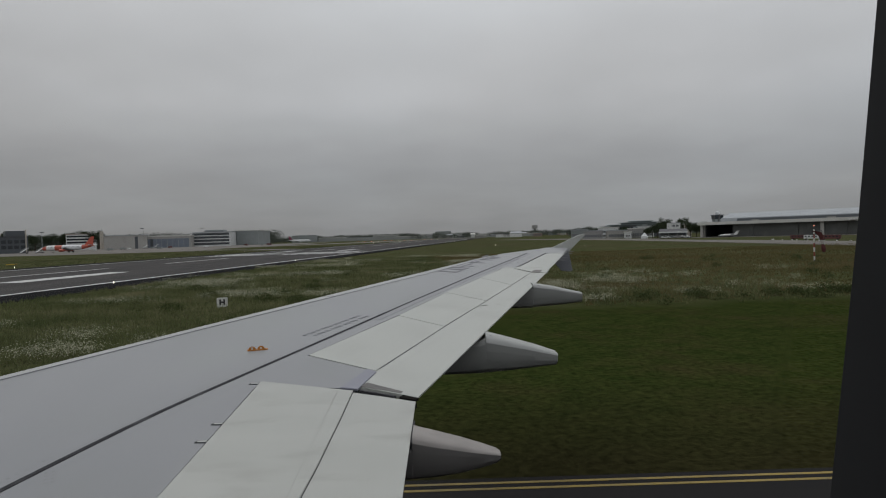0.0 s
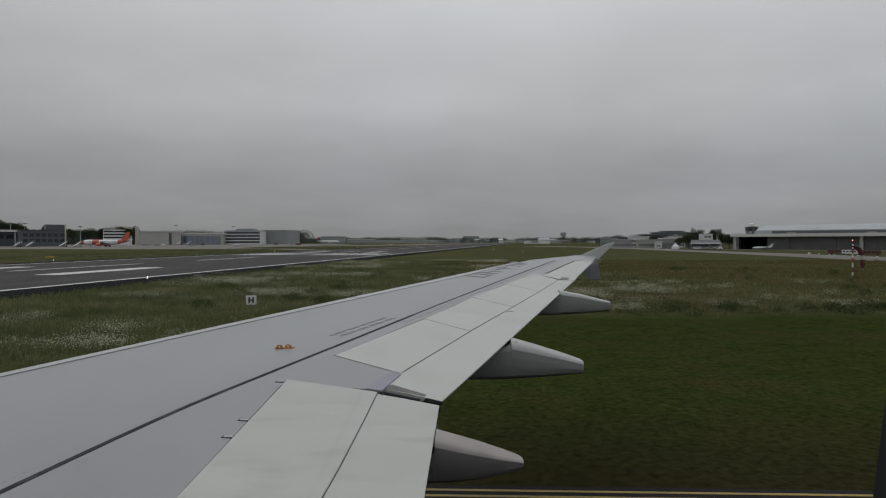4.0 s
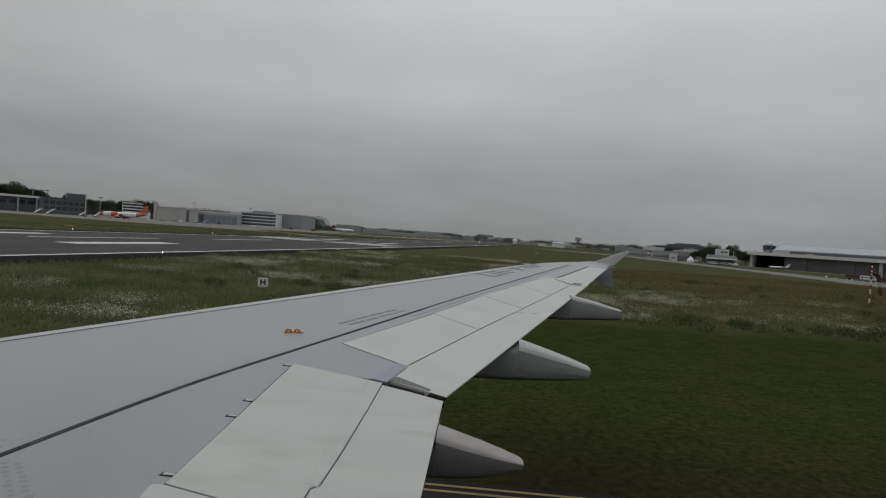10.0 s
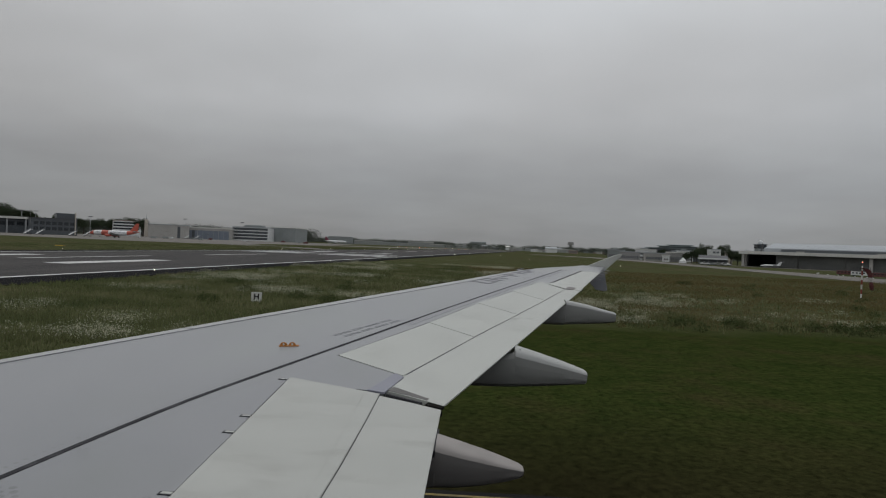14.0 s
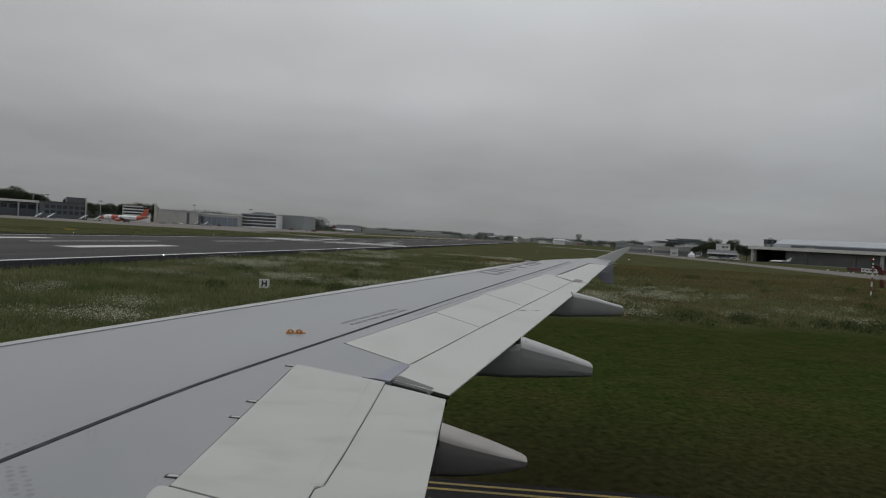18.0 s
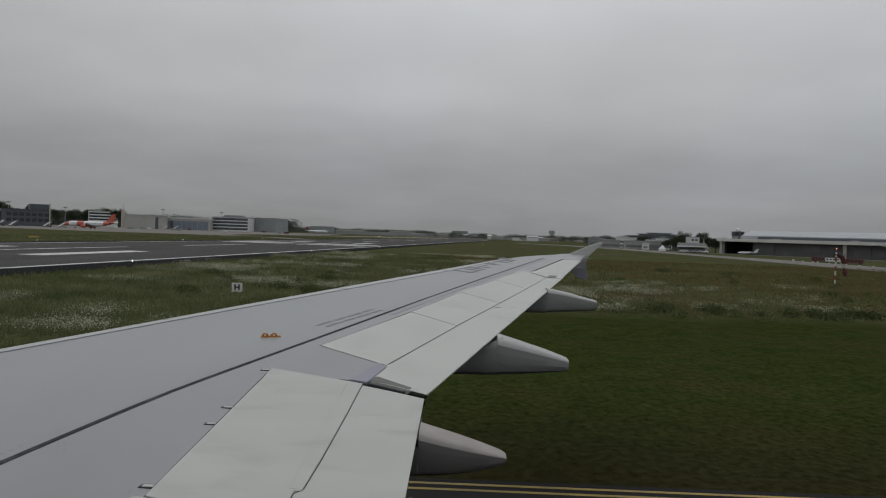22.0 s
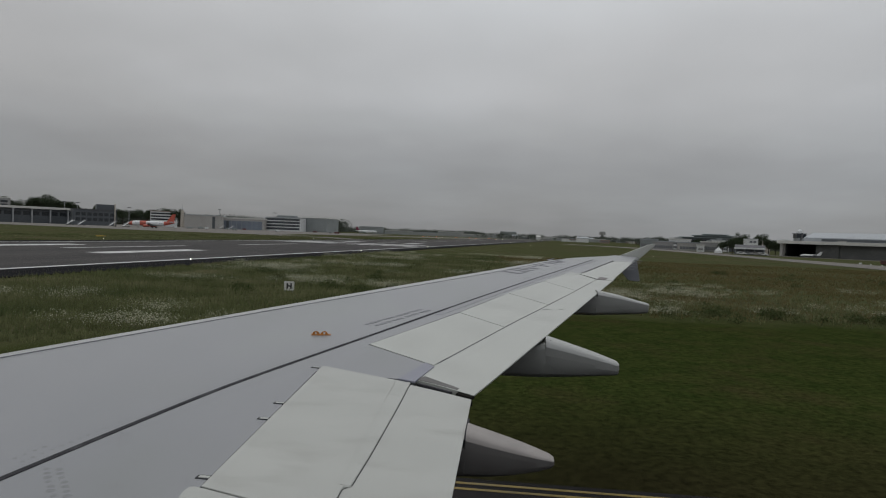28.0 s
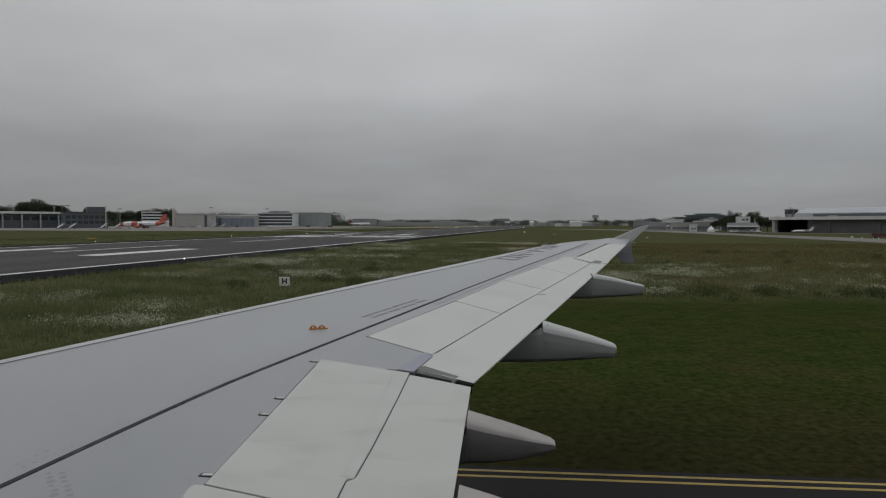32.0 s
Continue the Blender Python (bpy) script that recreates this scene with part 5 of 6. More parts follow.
bar = thing("apron_barrier", "low red and white apron barrier", "barrier", Matrix.Translation((108, 197, 0)) @ Matrix.Scale(0.5, 4), group="barriers along the apron")
part("body", Build().loft([[(x, y, z) for x, z in ((-0.3, 0), (0.3, 0), (0.15, 0.75), (-0.15, 0.75))] for y in (-1, 1)]), "white_paint", bar)
part("band", Build().box(-0.22, 0.22, -0.3, 0.3, 0.3, 0.6), "truck_red", bar)
for i in range(1, 9):
    copy_thing(bar, Matrix.Translation((108 - i * 0.12, 197 - i * 4.6 - (i % 3), 0)) @ Matrix.Scale(0.5, 4))

# terminal hall, tower and masts further along the near apron
t = thing("terminal_hall", "long dark-fronted apron hall with a pale roof edge", "building")
part("wall", Build().box(128, 160, -150, 90, 0, 6.5), "facade_dark", t)
part("roof", Build().box(126, 162, -152, 92, 6.5, 7.2), "roof_grey", t)
for i in range(16):
    part("door_panel", Build().box(127.8, 128, -146 + i * 14.6, -138 + i * 14.6, 0.1, 5.2), "hangar_door", t)
t = thing("control_tower", "control tower with an orange cabin on a pale shaft", "control tower", Matrix.Translation((176, 8, 0)))
part("shaft", Build().tube((0, 0, 0), (0, 0, 20), 2.2, 2.0, 12), "tower_cream", t, smooth=True)
part("gallery", Build().tube((0, 0, 19.5), (0, 0, 23.5), 4.6, 4.6, 10), "tower_orange", t)
part("cab_glass", Build().tube((0, 0, 23.5), (0, 0, 26.2), 3.2, 4.0, 10), "dark_glass", t)
part("roof", Build().tube((0, 0, 26.2), (0, 0, 26.9), 4.2, 4.0, 10), "tower_orange", t)


def floodlight(m, h=20):
    t = thing("floodlight_mast", "tall red and white floodlight mast on the apron", "floodlight mast", m, group="floodlight masts")
    for i in range(8):
        part("mast_section", Build().tube((0, 0, h * i / 8), (0, 0, h * (i + 1) / 8), 0.28 - 0.018 * i, 0.262 - 0.018 * i), "mast_red" if i in (2, 4, 6) else "sign_white", t)
    part("crossbar", Build().box(-1.8, 1.8, -0.3, 0.3, h, h + 0.25), "dark_metal", t)
    for x in (-1.5, -0.5, 0.5, 1.5):
        part("lamp_head", Build().box(x - 0.35, x + 0.35, -0.55, 0.35, h - 0.3, h + 0.05), "dark_metal", t)
    return t


fm = floodlight(Matrix.Translation((116, 142, 0)))
for x, y in ((118, 100), (118, 40), (118, -10)):
    copy_thing(fm, Matrix.Translation((x, y, 0)))

loc = thing("location_marking", "yellow painted location box with black bars on concrete", "marking", Matrix.Translation((97, 24, 0.083)), kind="structure")
part("yellow_field", Build().prism([(-3.2, -1.4), (2.6, -1.4), (3.8, 0), (2.6, 1.4), (-3.2, 1.4)], 0, 0.003), "yellow_line", loc)
for x in (-1.6, -0.4, 0.6):
    part("black_bar", Build().box(x, x + 0.35, -0.8, 0.8, 0.002, 0.006), "sign_black", loc)
guide = thing("guide_line", "curved yellow guide line painted on the apron", "marking", kind="structure")
arc = [(97 - 30 * math.sin(a), 54 - 30 * math.cos(a)) for a in (radians(3 + 6 * i) for i in range(15))]
part("yellow_line", Build().loft([[(x - 0.2, y, 0.084), (x + 0.2, y, 0.084), (x + 0.2, y, 0.088), (x - 0.2, y, 0.088)] for x, y in arc]), "yellow_line", guide)
redm = thing("red_marking", "red painted apron notice with white bars", "marking", Matrix.Translation((108, 62, 0.083)), kind="structure")
for k in range(2):
    part("red_field", Build().box(-7, 7, k * 4, k * 4 + 3.2, 0, 0.003), "red_paint", redm)
    for i in range(6):
        part("white_bar", Build().box(-6 + i * 2, -4.8 + i * 2, k * 4 + 0.8, k * 4 + 2.4, 0.002, 0.006), "white_line", redm)
for x in (118, 127):
    bm_ = thing("blue_marking", "blue painted stand marking with white bar", "marking", Matrix.Translation((x - 14, 8, 0.083)), kind="structure")
    part("blue_field", Build().prism([(-3, -1), (3, -1), (4, 0), (3, 1), (-3, 1)], 0, 0.003), "blue_paint", bm_)
    part("white_bar", Build().box(-2.4, -0.6, -0.6, 0.6, 0.002, 0.006), "white_line", bm_)

# --- town and low buildings beyond the meadow, ahead of the wing tip
rt = random.Random(11)


def band_front(t, w, z0, z1, rows, n, glass="far_glass"):
    """Strip windows with slim upright mullions."""
    dz = (z1 - z0) / rows
    for j in range(rows):
        wb = part("window_band", Build().box(-w / 2 + 0.8, w / 2 - 0.8, -0.08, 0.1, z0 + j * dz, z0 + j * dz + dz * 0.5), glass, t)
        for i in range(n):
            x = lerp(-w / 2 + 1.2, w / 2 - 1.2, (i + 0.5) / n)
            part("mullion", Build().box(x - 0.12, x + 0.12, -0.14, -0.08, z0 + j * dz, z0 + j * dz + dz * 0.5), "town_wall", wb)


for k, (b0, b1, h, d) in enumerate(((15.6, 20.2, 8.0, 420), (16.6, 19.6, 9.4, 432), (17.4, 19.2, 10.4, 444))):
    t, w = block("terraced_office", "dark green stepped office building with terraces behind trees", b0, b1, d, h, 11, "facade_dark", "roof_green", over=1.4, lip=0.5)
    band_front(t, w, h - 2.4, h - 0.4, 1, 9, "dark_glass")
for b0, b1, d, h, wall, roof, rows in ((13.3, 15.0, 380, 4.6, "town_wall", "roof_grey", 1), (14.6, 16.4, 400, 6.4, "white_paint", "roof_pale", 2), (15.4, 17.6, 372, 4.4, "hangar_beige", "roof_grey", 1),
                                       (17.2, 18.6, 366, 5.2, "town_wall", "roof_pale", 1), (18.0, 19.4, 390, 6.6, "white_paint", "roof_grey", 2), (16.9, 17.5, 352, 3.4, "white_paint", "roof_pale", 1), (12.2, 13.6, 430, 5.6, "hangar_grey", "roof_grey", 1)):
    t, w = block("low_hall", "pale low flat-roofed hall with strip windows", b0, b1, d, h, 14, wall, roof, turn=rt.uniform(-6, 6))
    band_front(t, w, 1.0, h - 0.6, rows, 7)
    if h > 5:
        part("roof_box", Build().box(-w * 0.2, w * 0.1, 3, 8, h + 0.4, h + 1.3), "hangar_grey", t)
t, w = block("white_building", "plain white cubic building behind trees", 20.5, 21.6, 352, 7.6, 11, "white_paint", "roof_grey", over=0.1, lip=0.25)
windows(t, -w / 2 + 2.6, w / 2 - 0.6, 5.4, 7.0, 2, 1, "far_glass")
t, w = block("white_building", "plain cream cubic building behind trees", 21.9, 22.5, 350, 6.9, 9, "tower_cream", "roof_grey", over=0.1, lip=0.25)
t = thing("canopy", "white flat canopy on posts beside the hangar", "canopy", facing(21.0, 318))
part("canopy_roof", Build().box(-6.5, 6.5, -2, 4, 2.6, 3.2), "white_paint", t)
for x in (-6, -2, 2, 6):
    part("post", Build().box(x - 0.12, x + 0.12, -1.5, -1.3, 0, 2.6), "grey_metal", t)
part("back_panel", Build().box(-6.5, 6.5, 3.6, 4, 0, 2.6), "facade_dark", t)
part("rear_roof", Build().loft([[(x, 3.8, 3.0), (x, 8.5, 4.6), (x, 9, 3.0)] for x in (-6.5, 6.5)]), "roof_dark", t, "dark pitched roof behind the canopy")
for i, (b, d) in enumerate(((20.4, 310), (20.9, 312), (21.5, 309), (22.0, 311))):
    t = thing("parked_car", "small pale car parked by the canopy", "car", Matrix.Translation(at(b, d)) @ Matrix.Rotation(radians(-20 - 4 * i), 4, "Z"), group="cars parked by the canopy")
    part("body", Build().loft([[(x, y, z) for x, z in ((-2.1, 0.35), (2.1, 0.35), (2.1, 0.8), (1.2, 0.9), (0.6, 1.4), (-1.2, 1.4), (-2.1, 0.95))] for y in (-0.85, 0.85)]), ("white_paint", "hangar_grey", "town_wall", "white_paint")[i], t, bevel=0.05)
    part("side_window", Build().box(-1.1, 0.6, -0.88, 0.88, 0.95, 1.3), "dark_glass", t)
    for x in (-1.3, 1.3):
        part("wheel", Build().tube((x, -0.88, 0.3), (x, 0.88, 0.3), 0.3, k=10), "tyre", t)
t = thing("white_tent", "small white pointed tent by the apron", "tent", facing(18.6, 330) @ Matrix.Scale(0.7, 4))
part("cover", Build().loft([[(-2.6, -2.6, 0), (2.6, -2.6, 0), (2.6, 2.6, 0), (-2.6, 2.6, 0)], [(-2.4, -2.4, 1.8), (2.4, -2.4, 1.8), (2.4, 2.4, 1.8), (-2.4, 2.4, 1.8)], [(-0.2, -0.2, 4.2), (0.2, -0.2, 4.2), (0.2, 0.2, 4.2), (-0.2, 0.2, 4.2)]]), "white_paint", t)
for i in range(30):
    b = rt.uniform(0.5, 13.5)
    d = rt.uniform(820, 1250)
    hh, ww = rt.uniform(2.6, 5.6), rt.uniform(0.25, 1.1)
    roof = rt.choice(["roof_grey", "roof_brown", "roof_dark", "roof_pale"])
    t, w = block("town_building", {"roof_brown": "small distant town building with a brown roof", "roof_pale": "small distant town building with a pale roof"}.get(roof, "small distant town building with a grey roof"), b, b + ww, d, hh, 14, rt.choice(["town_wall", "hangar_beige", "hangar_grey", "white_paint", "roof_brown"]), roof, turn=rt.uniform(-20, 20))
    if i % 3 == 0:                                         # a pitched roof on some
        part("ridge", Build().loft([[(x, 0, hh + 0.4), (x, 7, hh + 2.6), (x, 14, hh + 0.4)] for x in (-w / 2, w / 2)]), roof, t)
    elif i % 3 == 1:
        windows(t, -w / 2 + 1, w / 2 - 1, 0.8, hh - 0.4, max(3, int(w / 4)), 1, "far_glass")
t, w = block("town_building", "dark flat-topped distant building on the skyline", -0.4, 1.1, 1700, 17, 30, "hangar_grey", "roof_grey")
for i in range(14):
    b = rt.uniform(-15, -1)
    t, w = block("town_building", "small pale distant town building", b, b + rt.uniform(0.4, 1.2), rt.uniform(1250, 1450), rt.uniform(4.5, 7.5), 14, rt.choice(["town_wall", "hangar_grey", "white_paint"]), "roof_grey")
for b, ww, d, h, roof in ((-11.2, 2.6, 1190, 7.0, "roof_pale"), (-8.9, 3.2, 1160, 5.6, "roof_grey"), (-6.2, 2.4, 1210, 8.4, "roof_pale"), (-4.1, 3.0, 1150, 5.2, "roof_pale"),
                         (-1.0, 2.8, 1180, 6.0, "roof_grey"), (1.6, 3.4, 1140, 5.0, "roof_pale"), (4.8, 2.2, 1020, 4.2, "roof_grey"), (6.6, 2.6, 1010, 4.6, "roof_pale")):
    t, w = block("glasshouse", "long low pale distant glasshouse with a ribbed front", b, b + ww, d, h, 30, "glasshouse", roof, lip=0.8)
    for i in range(12):                                    # dark posts between the bays
        x = lerp(-w / 2, w / 2, (i + 0.5) / 12)
        part("post", Build().box(x - 0.45, x + 0.45, -0.3, 0, 0, h), "hangar_grey", t)
t, w = block("town_building", "large grey distant shed", -13.6, -11.3, 1180, 13, 30, "hangar_grey", "roof_grey")
t = thing("water_tower", "round-headed distant water tower", "tower", facing(8.9, 1500))
part("shaft", Build().tube((0, 0, 0), (0, 0, 16), 4, 3), "hangar_grey", t)
part("tank", Build().tube((0, 0, 16), (0, 0, 24), 8, 7, 12), "town_wall", t)


# --- trees
def leaf_cloud(blobs, n, size, seed):
    """A crown: many small leaf clumps (triangles) spread through overlapping blobs, denser to the outside."""
    g = np.random.RandomState(seed)
    w = np.array([b[3] * b[3] * b[4] for b in blobs])
    pick = g.choice(len(blobs), n, p=w / w.sum())
    B = np.array(blobs)[pick]
    d = g.normal(size=(n, 3)); d /= np.linalg.norm(d, axis=1)[:, None]
    rad = g.uniform(0.15, 1.05, n) ** 0.6
    c = B[:, :3] + d * np.stack([B[:, 3], B[:, 3], B[:, 4]], 1) * rad[:, None]
    a = g.normal(size=(n, 3, 3)) * size * g.uniform(0.6, 1.3, n)[:, None, None]
    v = (c[:, None, :] + a).reshape(-1, 3)
    f = np.arange(3 * n).reshape(-1, 3)
    me = bpy.data.meshes.new("crown")
    me.from_pydata(v.tolist(), [], f.tolist())
    return me


def tree(p, h, w, seed, label="dark green broadleaf tree with an uneven crown"):
    r = random.Random(seed)
    t = thing("tree", label, "tree", Matrix.Translation((p.x, p.y, 0)))
    b = Build().tube((0, 0, 0), (0, 0, h * 0.45), 0.035 * h, 0.02 * h)
    for i in range(5):
        a = r.uniform(0, 6.28)
        b.tube((0, 0, h * r.uniform(0.25, 0.45)), (math.cos(a) * w * 0.3, math.sin(a) * w * 0.3, h * r.uniform(0.55, 0.75)), 0.014 * h, 0.006 * h, 6)
    part("trunk", b, "bark", t)
    blobs = [(0, 0, h * 0.62, w * 0.30, h * 0.26)]
    for i in range(7):
        a, q = r.uniform(0, 6.28), r.uniform(0.18, 0.32)
        blobs.append((math.cos(a) * w * q, math.sin(a) * w * q, h * r.uniform(0.42, 0.82), w * r.uniform(0.15, 0.24), h * r.uniform(0.11, 0.19)))
    part("crown", leaf_cloud(blobs, 6500, h * 0.0115, seed), "leaf", t)
    return t


tr = random.Random(3)
for b, d, h, w in ((19.3, 338, 7.2, 7), (19.7, 330, 7.8, 8), (20.1, 335, 8.6, 8), (20.45, 362, 11.4, 9), (20.0, 372, 10.2, 8), (21.9, 366, 11.2, 9.5), (22.4, 330, 8.6, 6.5), (22.9, 336, 7.6, 5.5), (23.3, 345, 7.4, 5), (18.9, 360, 6.4, 6),
                   (17.0, 415, 8.6, 9), (16.2, 400, 6.2, 8), (14.4, 420, 6.5, 8)):
    tree(at(b, d), h, w, int(b * 10))
for b, h, w in ((-39.2, 39, 36), (-38.5, 41, 42), (-37.8, 35, 26), (-37.3, 31, 12), (-36.8, 30, 12), (-35.3, 30, 16), (-34.4, 29, 14), (-31.6, 26, 18)):
    tree(at(b, 1015), h, w, int(-b * 10), "tall dark tree standing above the terminal roof")
for i in range(16):
    b = -45 + i * 1.05 + tr.uniform(-0.3, 0.3)
    tree(at(b, tr.uniform(980, 1030)), tr.uniform(26, 38) if i < 8 else tr.uniform(22, 30), tr.uniform(20, 30), 100 + i, "dark tree behind the terminal")


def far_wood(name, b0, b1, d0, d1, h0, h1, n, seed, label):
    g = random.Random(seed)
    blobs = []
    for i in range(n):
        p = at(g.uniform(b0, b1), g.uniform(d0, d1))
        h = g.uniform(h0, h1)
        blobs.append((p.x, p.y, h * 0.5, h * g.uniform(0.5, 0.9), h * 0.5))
    ob = part(name, leaf_cloud(blobs, n * 420, (h0 + h1) * 0.019, seed), "far_hazy_leaf")
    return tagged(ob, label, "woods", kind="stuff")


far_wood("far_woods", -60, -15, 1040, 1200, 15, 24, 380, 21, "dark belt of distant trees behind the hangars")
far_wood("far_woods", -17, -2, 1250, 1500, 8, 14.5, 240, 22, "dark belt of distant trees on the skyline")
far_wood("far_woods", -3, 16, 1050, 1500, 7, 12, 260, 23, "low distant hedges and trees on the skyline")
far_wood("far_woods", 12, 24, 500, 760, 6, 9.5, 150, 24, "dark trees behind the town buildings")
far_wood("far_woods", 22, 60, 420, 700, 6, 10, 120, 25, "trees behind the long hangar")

# ---------------------------------------------------------------- signs, windsock and lights on the grass
def windsock(m):
    t = thing("windsock", "limp red windsock on a red and white banded mast", "windsock", m)
    for i in range(7):
        part("mast_band", Build().tube((0, 0, i * 0.645), (0, 0, (i + 1) * 0.645), 0.10, k=12), "mast_red" if i in (1, 3, 5) else "sign_white", t, smooth=True)
    part("lamp_post", Build().tube((0, 0, 4.5), (0, 0, 5.0), 0.03), "dark_metal", t)
    part("red_lamp", Build().loft([[(r * math.cos(a), r * math.sin(a), z) for a in (2 * math.pi * i / 10 for i in range(10))] for r, z in ((0.04, 4.98), (0.06, 5.02), (0.05, 5.09), (0.02, 5.12))]), "lamp_red", t, "lit red lamp", smooth=True)
    part("swivel_frame", Build().tube((0, 0, 4.3), (0.95, -0.1, 4.3), 0.035).tube((0, 0, 3.75), (0.95, -0.1, 3.75), 0.035).tube((0.95, -0.1, 3.7), (0.95, -0.1, 4.35), 0.035), "dark_metal", t)
    path = [(0.10, 0.0, 4.15, 0.40), (0.55, -0.05, 4.0, 0.44), (0.85, -0.1, 3.5, 0.34), (0.95, -0.12, 2.9, 0.22), (1.05, -0.13, 2.3, 0.20), (1.12, -0.12, 1.8, 0.30), (1.15, -0.12, 1.25, 0.20)]
    ring = lambda x, y, z, r: [(x + r * math.cos(a), y + 0.8 * r * math.sin(a) * (1 + 0.25 * math.sin(3 * a + z)), z + 0.3 * r * math.cos(a + 2)) for a in (2 * math.pi * i / 14 for i in range(14))]
    for k in range(6):
        part("sock_section", Build().loft([ring(*path[k]), ring(*path[k + 1])], cap=k in (0, 5)), "sock_red" if k != 3 else "hangar_beige", t, smooth=True)
    part("footing", Build().box(-0.3, 0.3, -0.3, 0.3, -0.1, 0.06), "concrete", t, bevel=0.02)
    return t


windsock(Matrix.Translation((46.1, 74.8, 0)) @ Matrix.Rotation(radians(-25), 4, "Z") @ Matrix.Scale(0.86, 4))


def letters(text, size, mat, parent, m, name="lettering"):
    cu = bpy.data.curves.new(name, "FONT")
    cu.body, cu.size, cu.extrude, cu.align_x, cu.align_y = text, size, 0.004, "CENTER", "CENTER"
    ob = bpy.data.objects.new("temp_text", cu)
    scene.collection.objects.link(ob)
    me = bpy.data.meshes.new_from_object(ob.evaluated_get(bpy.context.evaluated_depsgraph_get()))
    bpy.data.objects.remove(ob)
    me.materials.clear()
    me.materials.append(M[mat])
    out = new(name, me)
    out.parent = parent
    out.matrix_local = m
    return out


UP = Matrix.Rotation(radians(90), 4, "X")
# white board with the letter H on two legs
t = thing("letter_sign", "small white sign board with a black letter in the flowering grass", "sign", Matrix.Translation((-14.5, 40.4, 0)) @ Matrix.Rotation(radians(18), 4, "Z") @ Matrix.Scale(0.74, 4))
part("board", Build().box(-0.46, 0.46, 0, 0.06, 0.18, 1.02), "sign_white", t, bevel=0.01)
part("letter_h", Build().box(-0.24, -0.10, -0.012, 0, 0.34, 0.88).box(0.10, 0.24, -0.012, 0, 0.34, 0.88).box(-0.10, 0.10, -0.012, 0, 0.54, 0.68), "sign_black", t, "black letter H")
for x in (-0.3, 0.3):
    part("leg", Build().box(x - 0.03, x + 0.03, 0.02, 0.06, -0.1, 0.2), "grey_metal", t)


def taxi_sign(m, label, faces, back="sign_white"):
    """A box-shaped taxiway sign, local x along its face: faces are (x0, x1, material)."""
    t = thing("taxiway_sign", label, "sign", m, group="taxiway signs")
    L = faces[-1][1]
    part("housing", Build().box(-0.03, L + 0.03, 0, 0.32, 0.10, 1.0), back, t, bevel=0.015)
    for x0, x1, mt in faces:
        part("face", Build().box(x0 + 0.01, x1 - 0.01, -0.012, 0.02, 0.14, 0.95), mt, t)
    for x in (0.25, L - 0.25):
        part("leg", Build().box(x - 0.04, x + 0.04, 0.1, 0.2, 0.04, 0.12), "grey_metal", t)
    part("footing", Build().box(-0.35, L + 0.75, -0.25, 0.6, -0.1, 0.05), "concrete", t, "flat concrete footing", bevel=0.02)
    return t


ys = taxi_sign(Matrix.Translation((24.6, 32.0, 0)) @ Matrix.Rotation(radians(-57), 4, "Z"), "yellow and black taxiway sign in a white housing on grass", [(0, 1.30, "sign_yellow"), (1.30, 1.95, "sign_black")])
ys.matrix_world = ys.matrix_world @ Matrix.Scale(0.80, 4)
part("arrow", Build().add([(x, -0.018, z) for x, z in ((0.25, 0.55), (0.45, 0.70), (0.45, 0.60), (0.60, 0.60), (0.60, 0.50), (0.45, 0.50), (0.45, 0.40))], [(0, 6, 5, 4, 3, 2, 1)]), "sign_red", ys)
for i in range(3):
    part("text_bar", Build().box(0.75 + i * 0.15, 0.85 + i * 0.15, -0.018, -0.012, 0.44, 0.66), "rust", ys)
for x in (1.48, 1.64):
    part("text_bar", Build().box(x, x + 0.09, -0.018, -0.012, 0.40, 0.70), "dark_metal", ys)
rs = taxi_sign(Matrix.Translation((27.5, 33.5, 0)) @ Matrix.Rotation(radians(66), 4, "Z"), "red and black runway holding sign in a white housing", [(0, 1.7, "sign_red"), (1.7, 2.4, "sign_black")])
letters("15-33", 0.52, "letter_dim", rs, Matrix.Translation((0.85, -0.02, 0.55)) @ UP)
part("text_bar", Build().box(1.95, 2.12, -0.018, -0.012, 0.42, 0.68), "rust", rs)
# low yellow board in the grass beyond the runway
lb = thing("guidance_board", "low yellow guidance board in the grass beyond the runway", "sign", Matrix.Translation((-110.0, 157.0, 0)) @ Matrix.Rotation(radians(36), 4, "Z"))
part("board", Build().box(-1.2, 1.2, 0, 0.16, 0.22, 0.52), "sign_yellow", lb, bevel=0.02)
part("dark_panel", Build().box(0.75, 1.1, -0.02, 0.0, 0.27, 0.47), "sign_black", lb)
for x in (-0.9, 0.9):
    part("leg", Build().box(x - 0.04, x + 0.04, 0.04, 0.12, -0.05, 0.28), "grey_metal", lb)
# concrete drain frames and an orange taxiway edge light
t = thing("drain_cover", "two dark drain grids in a pale concrete frame in grass", "drain", Matrix.Translation((26.5, 15.6, 0)) @ Matrix.Rotation(radians(-3), 4, "Z"))
for bx in ((-1.87, 1.87, -0.52, -0.44), (-1.87, 1.87, 0.44, 0.52), (-1.87, -1.77, -0.44, 0.44), (1.68, 1.87, -0.44, 0.44), (-0.24, 0.16, -0.44, 0.44)):
    part("frame", Build().box(*bx, -0.1, 0.028), "drain_concrete", t)
